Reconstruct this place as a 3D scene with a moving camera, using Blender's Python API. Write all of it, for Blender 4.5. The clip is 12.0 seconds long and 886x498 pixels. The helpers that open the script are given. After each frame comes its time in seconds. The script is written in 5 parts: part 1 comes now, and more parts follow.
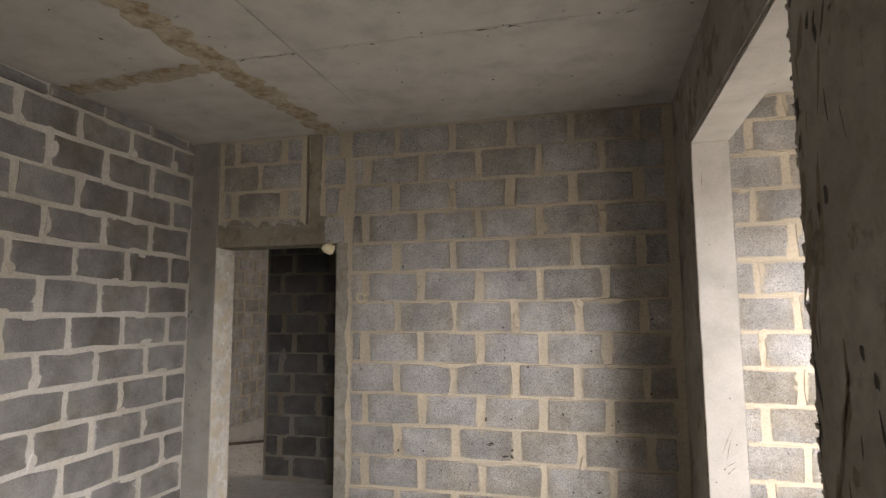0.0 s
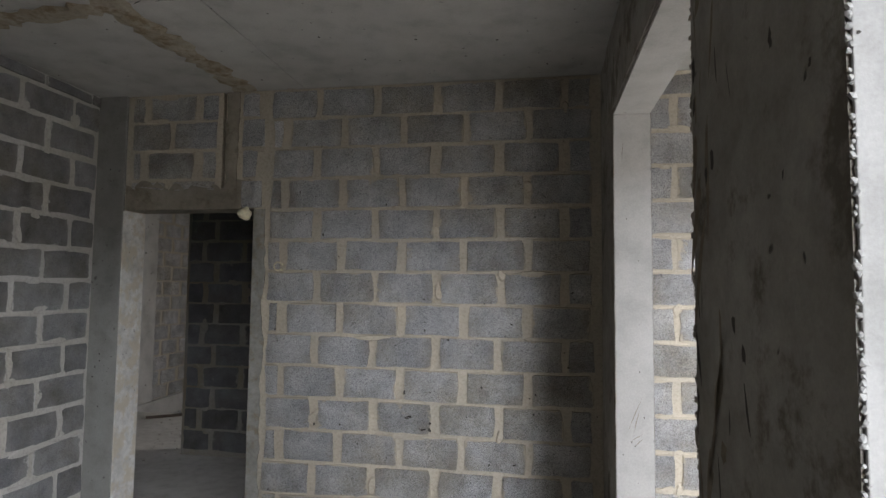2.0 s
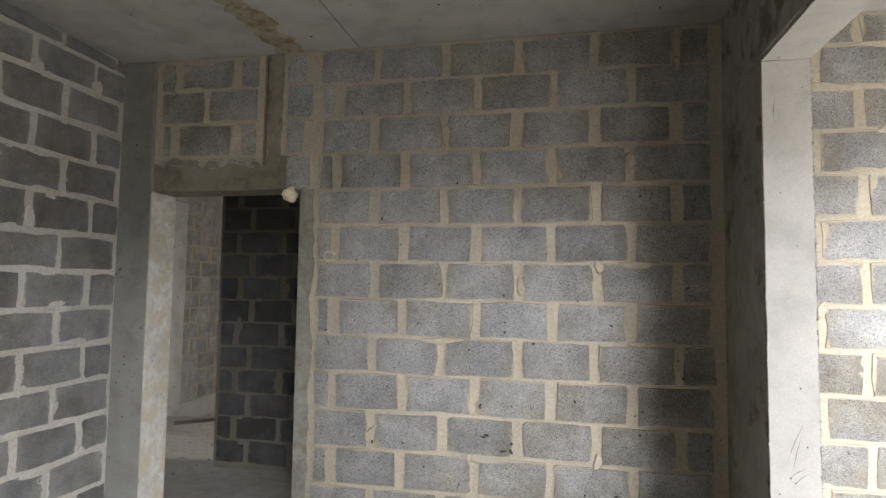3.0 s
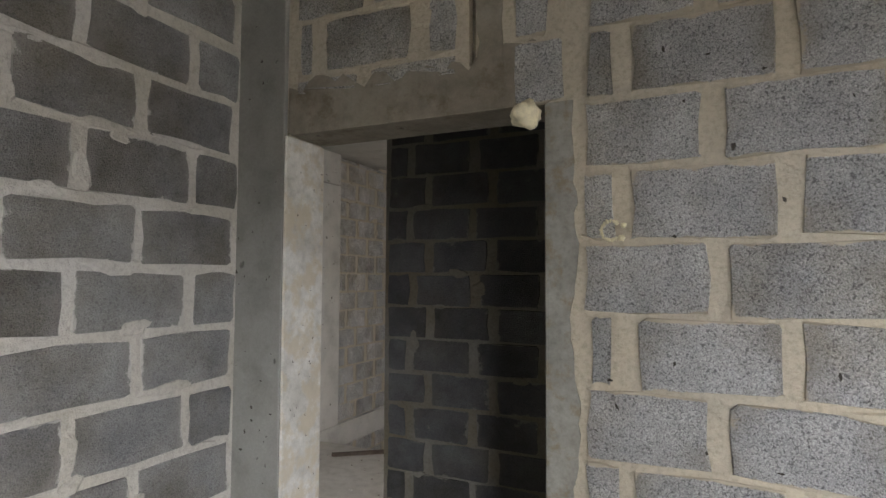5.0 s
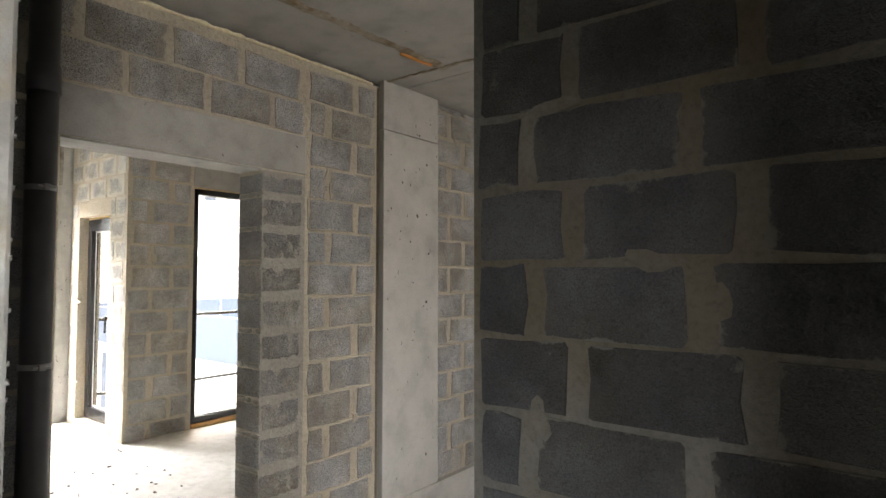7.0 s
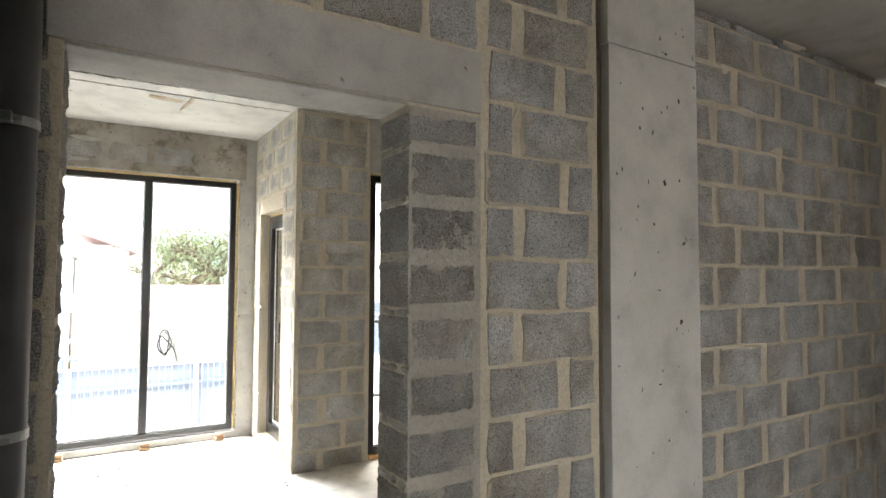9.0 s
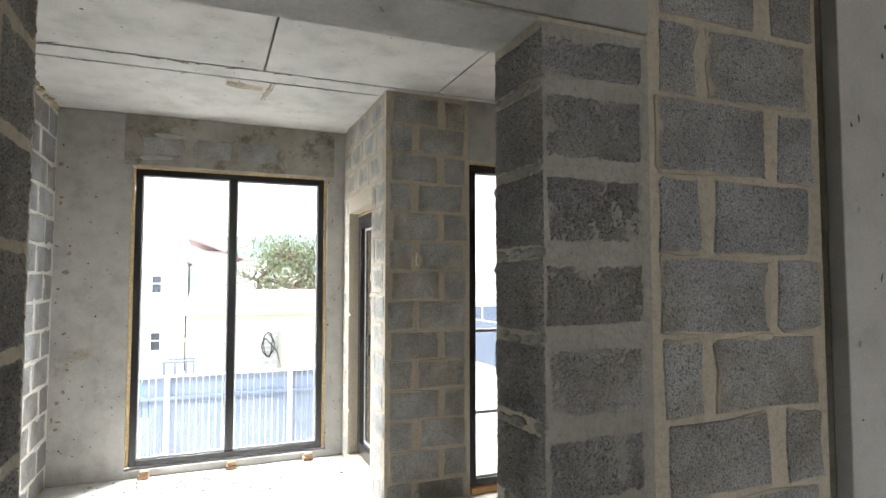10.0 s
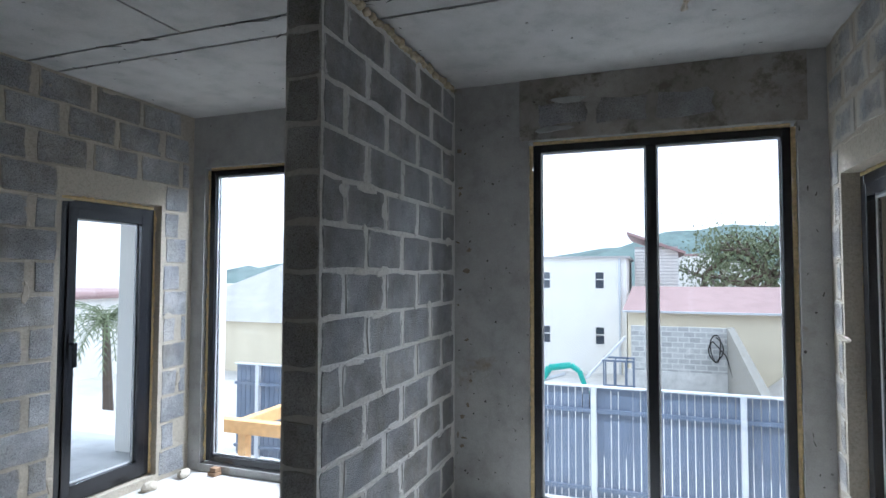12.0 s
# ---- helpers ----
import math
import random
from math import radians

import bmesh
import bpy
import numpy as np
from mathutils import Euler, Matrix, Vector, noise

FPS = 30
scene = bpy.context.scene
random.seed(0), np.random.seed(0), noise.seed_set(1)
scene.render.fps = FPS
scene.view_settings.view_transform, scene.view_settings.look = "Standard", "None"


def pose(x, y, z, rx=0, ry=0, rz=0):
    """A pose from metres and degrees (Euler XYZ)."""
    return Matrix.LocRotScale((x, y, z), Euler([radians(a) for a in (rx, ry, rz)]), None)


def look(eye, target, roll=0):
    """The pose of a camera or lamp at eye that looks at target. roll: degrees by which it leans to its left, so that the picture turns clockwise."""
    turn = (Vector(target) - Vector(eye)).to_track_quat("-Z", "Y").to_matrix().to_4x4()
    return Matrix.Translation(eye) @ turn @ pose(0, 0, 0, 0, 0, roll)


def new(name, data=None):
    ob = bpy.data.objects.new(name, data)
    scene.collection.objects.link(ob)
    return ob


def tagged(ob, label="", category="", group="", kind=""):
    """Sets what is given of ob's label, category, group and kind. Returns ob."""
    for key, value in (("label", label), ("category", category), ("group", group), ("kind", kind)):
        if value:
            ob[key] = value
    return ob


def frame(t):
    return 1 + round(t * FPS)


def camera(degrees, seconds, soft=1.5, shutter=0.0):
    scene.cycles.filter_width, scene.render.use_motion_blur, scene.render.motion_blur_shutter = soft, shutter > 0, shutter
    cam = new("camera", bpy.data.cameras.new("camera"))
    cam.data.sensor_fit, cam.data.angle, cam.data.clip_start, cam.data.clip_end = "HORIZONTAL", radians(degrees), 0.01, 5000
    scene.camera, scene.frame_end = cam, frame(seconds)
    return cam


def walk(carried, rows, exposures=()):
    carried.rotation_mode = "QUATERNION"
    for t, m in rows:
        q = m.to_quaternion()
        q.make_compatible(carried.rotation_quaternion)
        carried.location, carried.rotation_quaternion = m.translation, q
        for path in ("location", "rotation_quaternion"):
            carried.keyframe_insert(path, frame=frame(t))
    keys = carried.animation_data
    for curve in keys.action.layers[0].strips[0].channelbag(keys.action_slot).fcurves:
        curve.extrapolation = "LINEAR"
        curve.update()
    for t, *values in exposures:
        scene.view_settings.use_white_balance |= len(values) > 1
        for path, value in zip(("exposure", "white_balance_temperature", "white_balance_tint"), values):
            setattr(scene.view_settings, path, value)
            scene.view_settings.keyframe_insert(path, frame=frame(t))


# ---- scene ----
cam = camera(74.8, 12.0, soft=1.5, shutter=0.0)
METRES, EYE, TILT, LEAN, TURN = 8.5, 1.58, 0.0, 0.0, 14.3
ROWS = [
    (0.0, 0.0, 0.0, 0.0, 0.04, 6.24, 0.38),
    (0.5, 0.0199, -0.0067, 0.0026, -3.6, 5.39, 0.3),
    (1.0, 0.0312, -0.0073, 0.0006, -5.41, 4.43, 0.05),
    (1.5, 0.0326, -0.0032, -0.0008, -5.81, 3.88, -0.29),
    (2.0, 0.0226, 0.0134, -0.0024, -4.85, 3.75, -0.59),
    (2.5, 0.0035, 0.045, -0.0024, -4.51, 4.04, -0.68),
    (3.0, -0.01, 0.0857, -0.0064, -2.77, 3.64, -0.8),
    (3.5, -0.0252, 0.1273, -0.004, 0.3, 2.89, -0.67),
    (5.5, -0.1006, 0.339, -0.0032, 13.56, 2.62, -0.27),
    (6.0, -0.1116, 0.402, -0.0004, 15.22, 1.94, -0.27),
    (6.5, -0.126, 0.45, -0.0046, 17.96, 2.25, -0.3),
    (7.0, -0.1371, 0.5006, -0.0037, 24.16, 2.44, -0.07),
    (7.5, -0.1469, 0.5469, 0.0011, 30.32, 2.56, -0.11),
    (9.5, -0.2644, 0.6661, -0.0056, 48.97, 2.87, -0.14),
    (10.0, -0.2969, 0.6895, -0.0035, 53.66, 3.04, 0.0),
    (10.5, -0.3313, 0.7181, -0.0015, 57.97, 3.06, -0.02),
    (11.0, -0.3719, 0.7337, -0.0041, 64.77, 3.42, -0.02),
    (11.5, -0.4098, 0.7452, -0.0013, 77.28, 3.37, 0.02),
    (12.0, -0.4506, 0.7515, 0.0001, 95.56, 2.56, -0.14),
]
EXPOSURES = [(0.0, 2.58, 7800, 19), (0.5, 2.2, 7300, 18), (1.0, 1.75, 6800, 16), (1.5, 1.5, 6300, 14), (2.0, 1.9, 6600, 14), (2.5, 2.55, 6900, 14), (3.5, 2.65, 7000, 14), (5.5, 2.85, 6900, 14), (6.0, 3.05, 6800, 13), (6.5, 3.25, 6800, 13), (7.0, 3.4, 7000, 13), (7.5, 3.5, 7200, 12), (9.5, 3.2, 6700, 10), (10.0, 2.85, 6500, 10), (10.5, 2.5, 6400, 10), (11.0, 2.1, 6300, 10), (11.5, 1.6, 5900, 10), (12.0, 1.3, 5500, 10)]
walk(cam, [(t, pose(0, 0, EYE, TILT, LEAN, TURN) @ pose(METRES * x, METRES * y, METRES * z, 90 + pitch, roll, yaw)) for t, x, y, z, yaw, pitch, roll in ROWS], EXPOSURES)

# ---- world and sun: a bright overcast day ----
world = bpy.data.worlds.new("overcast_sky")
scene.world = world
world.use_nodes = True
wn, wl = world.node_tree.nodes, world.node_tree.links
sky = wn.new("ShaderNodeTexSky")
sky.sky_type = "NISHITA"
sky.sun_disc = False
sky.sun_elevation, sky.sun_rotation = radians(52), radians(205)
sky.air_density, sky.dust_density, sky.ozone_density = 1.0, 4.0, 0.6
cloud = wn.new("ShaderNodeMix")
cloud.data_type = "RGBA"
cloud.inputs["Factor"].default_value = 0.75
cloud.inputs["B"].default_value = (9.0, 9.3, 9.8, 1)
wl.new(sky.outputs[0], cloud.inputs["A"])
wl.new(cloud.outputs["Result"], wn["Background"].inputs[0])
wn["Background"].inputs[1].default_value = 0.10
sun_data = bpy.data.lights.new("sun", "SUN")
sun_data.energy, sun_data.angle, sun_data.color = 0.9, radians(20), (1.0, 0.97, 0.92)
sun = new("sun", sun_data)
sun.matrix_world = look((0, 0, 20), (0 + 8.0, -6.0, 20 - 12.8))


# ---- materials ----
def mat(name):
    m = bpy.data.materials.new(name)
    m.use_nodes = True
    return m, m.node_tree.nodes, m.node_tree.links, m.node_tree.nodes["Principled BSDF"]


def node(nt, kind, **inputs):
    n = nt.new(kind)
    for key, value in inputs.items():
        n.inputs[key].default_value = value
    return n


def noise_tex(N, L, vec, scale, detail=4.0, rough=0.6):
    n = node(N, "ShaderNodeTexNoise", Scale=scale, Detail=detail, Roughness=rough)
    L.new(vec, n.inputs["Vector"])
    return n.outputs["Fac"]


def ramp(N, L, fac, stops):
    r = N.new("ShaderNodeValToRGB")
    els = r.color_ramp.elements
    while len(els) < len(stops):
        els.new(0.5)
    for e, (p, c) in zip(els, stops):
        e.position = p
        e.color = (*c, 1) if len(c) == 3 else c
    L.new(fac, r.inputs[0])
    return r.outputs[0]


def math_node(N, L, op, a, b=0.5, clamp=False):
    m = N.new("ShaderNodeMath")
    m.operation, m.use_clamp = op, clamp
    for i, v in enumerate((a, b)):
        if isinstance(v, (int, float)):
            m.inputs[i].default_value = v
        else:
            L.new(v, m.inputs[i])
    return m.outputs[0]


def mix(N, L, fac, a, b, blend="MIX"):
    m = N.new("ShaderNodeMix")
    m.data_type, m.blend_type = "RGBA", blend
    for sock, v in ((m.inputs["Factor"], fac), (m.inputs["A"], a), (m.inputs["B"], b)):
        if isinstance(v, (int, float)):
            sock.default_value = v
        elif isinstance(v, tuple):
            sock.default_value = (*v, 1)
        else:
            L.new(v, sock)
    return m.outputs["Result"]


def bump(N, L, height, strength, distance, normal=None):
    b = node(N, "ShaderNodeBump", Strength=strength, Distance=distance)
    L.new(height, b.inputs["Height"])
    if normal is not None:
        L.new(normal, b.inputs["Normal"])
    return b.outputs[0]


def place(N):
    return N.new("ShaderNodeNewGeometry").outputs["Position"]


def grey(v, warm=0.0):
    return (v * (1 + warm), v, v * (1 - 1.4 * warm))


def block_material(name, dark, light, smear_colour, smear, warm=0.0, open_face=1.0, reach=(10.0, 16.0)):
    """Cement block: open aggregate, a tone of its own for each block, mortar wiped over its edges."""
    m, N, L, P = mat(name)
    pos = place(N)
    info = N.new("ShaderNodeObjectInfo")
    obj = N.new("ShaderNodeTexCoord").outputs["Object"]
    tone = ramp(N, L, info.outputs["Random"], [(0.0, grey(dark, warm)), (0.5, grey((dark + light) / 2, warm)), (1.0, grey(light, warm))])
    blotch = noise_tex(N, L, pos, 5.0, 5.0, 0.65)
    grime = noise_tex(N, L, pos, 1.4, 6.0, 0.7)
    tone = mix(N, L, 1.0, tone, ramp(N, L, grime, [(0.36, (0.74, 0.69, 0.60)), (0.55, (1, 1, 1))]), "MULTIPLY")
    tone = mix(N, L, 1.0, tone, ramp(N, L, blotch, [(0.3, (0.72, 0.72, 0.73)), (0.7, (1.2, 1.19, 1.16))]), "MULTIPLY")
    grain = noise_tex(N, L, pos, 230.0, 3.0, 0.75)
    v = node(N, "ShaderNodeTexVoronoi", Scale=190.0)
    warp = node(N, "ShaderNodeTexNoise", Scale=90.0, Detail=2.0)
    L.new(pos, warp.inputs["Vector"])
    shift = N.new("ShaderNodeVectorMath")
    shift.operation = "MULTIPLY_ADD"
    shift.inputs[1].default_value = (0.02, 0.02, 0.02)
    L.new(warp.outputs["Color"], shift.inputs[0])
    L.new(pos, shift.inputs[2])
    L.new(shift.outputs[0], v.inputs["Vector"])
    pebble = v.outputs["Distance"]
    tone = mix(N, L, 0.25 + 0.45 * open_face, tone, ramp(N, L, grain, [(0.3, (0.42, 0.42, 0.43)), (0.5, (1, 1, 1)), (0.7, (1.75, 1.75, 1.72))]), "MULTIPLY")
    # cavities between pebbles carry their shade in the colour, where the relief dips
    tone = mix(N, L, 0.15 + 0.6 * open_face, tone, ramp(N, L, pebble, [(0.1, (1.3, 1.3, 1.3)), (0.55, (1.0, 1.0, 1.0)), (0.85, (0.15, 0.15, 0.16))]), "MULTIPLY")
    sep = N.new("ShaderNodeSeparateXYZ")
    L.new(obj, sep.inputs[0])
    # distance from the block's edge: 0 in the middle, 1 at the edge
    ex = math_node(N, L, "MULTIPLY", math_node(N, L, "ABSOLUTE", sep.outputs["X"]), 1 / 0.2)
    ez = math_node(N, L, "MULTIPLY", math_node(N, L, "ABSOLUTE", sep.outputs["Z"]), 1 / 0.098)
    edge = math_node(N, L, "MAXIMUM", math_node(N, L, "POWER", ex, reach[0]), math_node(N, L, "POWER", ez, reach[1]))
    rag = noise_tex(N, L, pos, 11.0, 6.0, 0.72)
    # brown damp drawn out of the upright joints
    damp = math_node(N, L, "ADD", math_node(N, L, "MULTIPLY", math_node(N, L, "POWER", ex, 3.0), 0.45), noise_tex(N, L, pos, 4.3, 5.0, 0.65))
    tone = mix(N, L, math_node(N, L, "MULTIPLY", ramp(N, L, damp, [(0.60, (0, 0, 0)), (0.85, (1, 1, 1))]), 0.5), tone, tuple(0.62 * c for c in smear_colour))
    wipe = math_node(N, L, "ADD", math_node(N, L, "MULTIPLY", edge, 0.62), math_node(N, L, "MULTIPLY", rag, 1.05))
    patch = noise_tex(N, L, pos, 3.1, 3.0, 0.5)
    wipe = math_node(N, L, "ADD", wipe, math_node(N, L, "MULTIPLY", patch, 0.35))
    mask = ramp(N, L, wipe, [(1.06 - 0.3 * smear, (0, 0, 0)), (1.14 - 0.3 * smear, (1, 1, 1))])
    coat = mix(N, L, 1.0, smear_colour, ramp(N, L, blotch, [(0.25, (0.75, 0.75, 0.74)), (0.75, (1.12, 1.12, 1.12))]), "MULTIPLY")
    colour = mix(N, L, math_node(N, L, "MULTIPLY", mask, 0.95), tone, coat)
    L.new(colour, P.inputs["Base Color"])
    P.inputs["Roughness"].default_value = 0.95
    P.inputs["Specular IOR Level"].default_value = 0.2
    rough_h = math_node(N, L, "SUBTRACT", math_node(N, L, "MULTIPLY", grain, 1.0), math_node(N, L, "MULTIPLY", pebble, 0.9))
    rough_h = math_node(N, L, "MULTIPLY", rough_h, math_node(N, L, "SUBTRACT", 1.0, math_node(N, L, "MULTIPLY", mask, 0.75)))
    L.new(bump(N, L, rough_h, 1.0, 0.003 + 0.005 * open_face), P.inputs["Normal"])
    return m


def mortar_material(name, colour, warm_patch):
    m, N, L, P = mat(name)
    pos = place(N)
    big = noise_tex(N, L, pos, 2.3, 5.0, 0.6)
    fine = noise_tex(N, L, pos, 60.0, 6.0, 0.75)
    c = mix(N, L, ramp(N, L, big, [(0.4, (0, 0, 0)), (0.65, (1, 1, 1))]), colour, warm_patch)
    c = mix(N, L, 0.8, c, ramp(N, L, fine, [(0.25, (0.6, 0.59, 0.58)), (0.5, (1, 1, 1)), (0.8, (1.2, 1.2, 1.2))]), "MULTIPLY")
    L.new(c, P.inputs["Base Color"])
    P.inputs["Roughness"].default_value = 0.92
    P.inputs["Specular IOR Level"].default_value = 0.2
    b = bump(N, L, noise_tex(N, L, pos, 22.0, 5.0, 0.7), 1.0, 0.012)
    L.new(bump(N, L, fine, 0.6, 0.004, b), P.inputs["Normal"])
    return m


def concrete_material(name, dark, light, stain, pits=0.5, scale=1.0, stain_at=0.62):
    """Cast concrete: cloudy tone, brown stains, blow holes, hairline marks."""
    m, N, L, P = mat(name)
    pos = place(N)
    big = noise_tex(N, L, pos, 1.1 * scale, 6.0, 0.62)
    mid = noise_tex(N, L, pos, 7.0 * scale, 6.0, 0.6)
    fine = noise_tex(N, L, pos, 120.0, 4.0, 0.7)
    c = mix(N, L, ramp(N, L, big, [(0.35, (0, 0, 0)), (0.65, (1, 1, 1))]), dark, light)
    c = mix(N, L, 0.8, c, ramp(N, L, mid, [(0.28, (0.74, 0.74, 0.73)), (0.5, (1, 1, 1)), (0.75, (1.14, 1.14, 1.14))]), "MULTIPLY")
    c = mix(N, L, 0.6, c, ramp(N, L, fine, [(0.25, (0.8, 0.8, 0.8)), (0.75, (1.15, 1.15, 1.15))]), "MULTIPLY")
    st = noise_tex(N, L, pos, 2.6 * scale, 7.0, 0.7)
    c = mix(N, L, math_node(N, L, "MULTIPLY", ramp(N, L, st, [(stain_at, (0, 0, 0)), (stain_at + 0.1, (1, 1, 1))]), 0.75), c, stain)
    v = node(N, "ShaderNodeTexVoronoi", Scale=9.0, Randomness=1.0)
    wob = N.new("ShaderNodeVectorMath")
    wob.operation = "ADD"
    nz = node(N, "ShaderNodeTexNoise", Scale=25.0)
    L.new(pos, nz.inputs["Vector"])
    sc = N.new("ShaderNodeVectorMath")
    sc.operation = "SCALE"
    sc.inputs["Scale"].default_value = 0.05
    L.new(nz.outputs["Color"], sc.inputs[0])
    L.new(pos, wob.inputs[0])
    L.new(sc.outputs[0], wob.inputs[1])
    L.new(wob.outputs[0], v.inputs["Vector"])
    keep = ramp(N, L, v.outputs["Color"], [(0.45, (0, 0, 0)), (0.5, (1, 1, 1))])
    hole = math_node(N, L, "MULTIPLY", ramp(N, L, v.outputs["Distance"], [(0.05, (1, 1, 1)), (0.085, (0, 0, 0))]), keep)
    hole = math_node(N, L, "MULTIPLY", hole, pits)
    c = mix(N, L, hole, c, (0.05, 0.047, 0.042))
    L.new(c, P.inputs["Base Color"])
    P.inputs["Roughness"].default_value = 0.8
    P.inputs["Specular IOR Level"].default_value = 0.3
    b = bump(N, L, mid, 0.5, 0.006)
    b = bump(N, L, math_node(N, L, "MULTIPLY", hole, -1.0), 1.0, 0.006, b)
    L.new(bump(N, L, fine, 0.4, 0.0015, b), P.inputs["Normal"])
    return m


def plain(name, colour, rough=0.6, metal=0.0, var=0.15, scale=18.0, bump_d=0.001):
    m, N, L, P = mat(name)
    pos = place(N)
    f = noise_tex(N, L, pos, scale, 5.0, 0.65)
    c = mix(N, L, 1.0, colour, ramp(N, L, f, [(0.25, (1 - var,) * 3), (0.75, (1 + var,) * 3)]), "MULTIPLY")
    L.new(c, P.inputs["Base Color"])
    P.inputs["Roughness"].default_value, P.inputs["Metallic"].default_value = rough, metal
    L.new(bump(N, L, f, 0.4, bump_d), P.inputs["Normal"])
    return m


def glass_material():
    m, N, L, P = mat("window_glass")
    out = N["Material Output"]
    tr, gl = N.new("ShaderNodeBsdfTransparent"), N.new("ShaderNodeBsdfGlossy")
    tr.inputs[0].default_value = (0.97, 0.985, 0.98, 1)
    gl.inputs["Roughness"].default_value = 0.02
    lw = N.new("ShaderNodeLayerWeight")
    gloss = math_node(N, L, "ADD", math_node(N, L, "MULTIPLY", math_node(N, L, "POWER", lw.outputs["Facing"], 4.0), 0.75), 0.03)
    ms = N.new("ShaderNodeMixShader")
    L.new(gloss, ms.inputs[0])
    L.new(tr.outputs[0], ms.inputs[1])
    L.new(gl.outputs[0], ms.inputs[2])
    L.new(ms.outputs[0], out.inputs[0])
    return m


TAN, PALE, SHADED = (0.51, 0.455, 0.36), (0.52, 0.505, 0.48), (0.235, 0.225, 0.20)
BLOCK_TAN = block_material("cement_block_tan_mortar", 0.43, 0.55, TAN, 0.50, -0.012, 0.85, (7.0, 12.0))
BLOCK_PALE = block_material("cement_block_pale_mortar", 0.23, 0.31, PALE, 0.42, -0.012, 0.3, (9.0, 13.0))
# corridor blocks: the passage's shade is put into block and mortar colour
BLOCK_SHADED = block_material("cement_block_dark", 0.105, 0.15, SHADED, 0.62, -0.02, 0.2, (8.0, 12.0))
BLOCK_MID = block_material("cement_block_raw_end", 0.31, 0.40, (0.33, 0.32, 0.29), 0.6, 0.0, 0.6, (6.0, 9.0))
BLOCK_WASHED = block_material("cement_block_washed", 0.42, 0.50, (0.56, 0.53, 0.46), 0.95, 0.0, 0.3, (4.0, 4.0))
MORTAR_TAN = mortar_material("tan_mortar", TAN, (0.46, 0.42, 0.345))
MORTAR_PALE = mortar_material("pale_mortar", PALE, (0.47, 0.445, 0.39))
# corridor mortar, darkened for the same shade
MORTAR_SHADED = mortar_material("dull_mortar", SHADED, (0.20, 0.17, 0.125))
MORTAR_GREY = mortar_material("grey_mortar", (0.38, 0.365, 0.33), (0.32, 0.305, 0.275))
CONCRETE = concrete_material("cast_concrete", (0.33, 0.325, 0.305), (0.42, 0.41, 0.39), (0.22, 0.18, 0.12))
COLUMN = concrete_material("dark_cast_concrete", (0.22, 0.218, 0.205), (0.30, 0.297, 0.28), (0.17, 0.145, 0.11), 0.6, 1.0, 0.64)
FORMED = concrete_material("form_stained_concrete", (0.24, 0.222, 0.19), (0.36, 0.34, 0.305), (0.10, 0.08, 0.055), 0.8, 1.9, 0.53)
SKIM = concrete_material("brown_cement_skim", (0.20, 0.175, 0.14), (0.30, 0.275, 0.23), (0.14, 0.11, 0.075), 0.5, 3.0, 0.55)
CEILING = concrete_material("slab_concrete", (0.42, 0.41, 0.385), (0.52, 0.51, 0.485), (0.27, 0.21, 0.14), 0.4, 0.7, 0.7)
RENDERED = concrete_material("patchy_cement_render", (0.50, 0.485, 0.45), (0.78, 0.765, 0.73), (0.58, 0.51, 0.39), 0.15, 3.4, 0.47)
# for unseen surfaces only: toned dark so less light bounces to the ceiling
LOW_BOUNCE = concrete_material("dark_dirty_screed", (0.24, 0.225, 0.20), (0.33, 0.315, 0.285), (0.12, 0.10, 0.08), 0.3, 1.4, 0.6)
FLOOR = concrete_material("dusty_screed", (0.50, 0.485, 0.455), (0.60, 0.585, 0.555), (0.33, 0.29, 0.23), 0.3, 1.4, 0.66)
BLACK = plain("black_frame_paint", (0.010, 0.010, 0.012), 0.22, 0.0, 0.2, 9.0, 0.0003)
PIPE = plain("grey_plastic_pipe", (0.085, 0.088, 0.095), 0.42, 0.0, 0.2, 7.0, 0.0004)
SPACER = plain("pale_aluminium_spacer", (0.78, 0.79, 0.80), 0.4, 0.0, 0.05, 20.0, 0.0002)
STEEL = plain("galvanised_steel", (0.45, 0.46, 0.47), 0.35, 1.0, 0.2, 30.0, 0.0003)
FOAM = plain("cured_foam", (0.62, 0.47, 0.24), 0.85, 0.0, 0.3, 40.0, 0.006)
FOAM_PALE = plain("pale_cured_foam", (0.72, 0.66, 0.47), 0.85, 0.0, 0.25, 45.0, 0.006)
WOOD = plain("raw_timber", (0.26, 0.16, 0.09), 0.7, 0.0, 0.3, 26.0, 0.001)
GLASS = glass_material()


RAW = concrete_material("raw_grey_render", (0.22, 0.215, 0.195), (0.33, 0.32, 0.29), (0.22, 0.18, 0.12), 0.7, 6.0, 0.52)


# ---- building helpers ----
def finish(name, bm, material, parent=None, smooth=False):
    me = bpy.data.meshes.new(name)
    bmesh.ops.recalc_face_normals(bm, faces=bm.faces)
    bm.to_mesh(me)
    bm.free()
    me.materials.append(material)
    if smooth:
        for p in me.polygons:
            p.use_smooth = True
    ob = new(name, me)
    ob.parent = parent
    return ob


def part(name, bm, material, parent, label="", smooth=False):
    return tagged(finish(name, bm, material, parent, smooth), label)


def structure(ob, label, category):
    return tagged(ob, label, category, kind="structure")


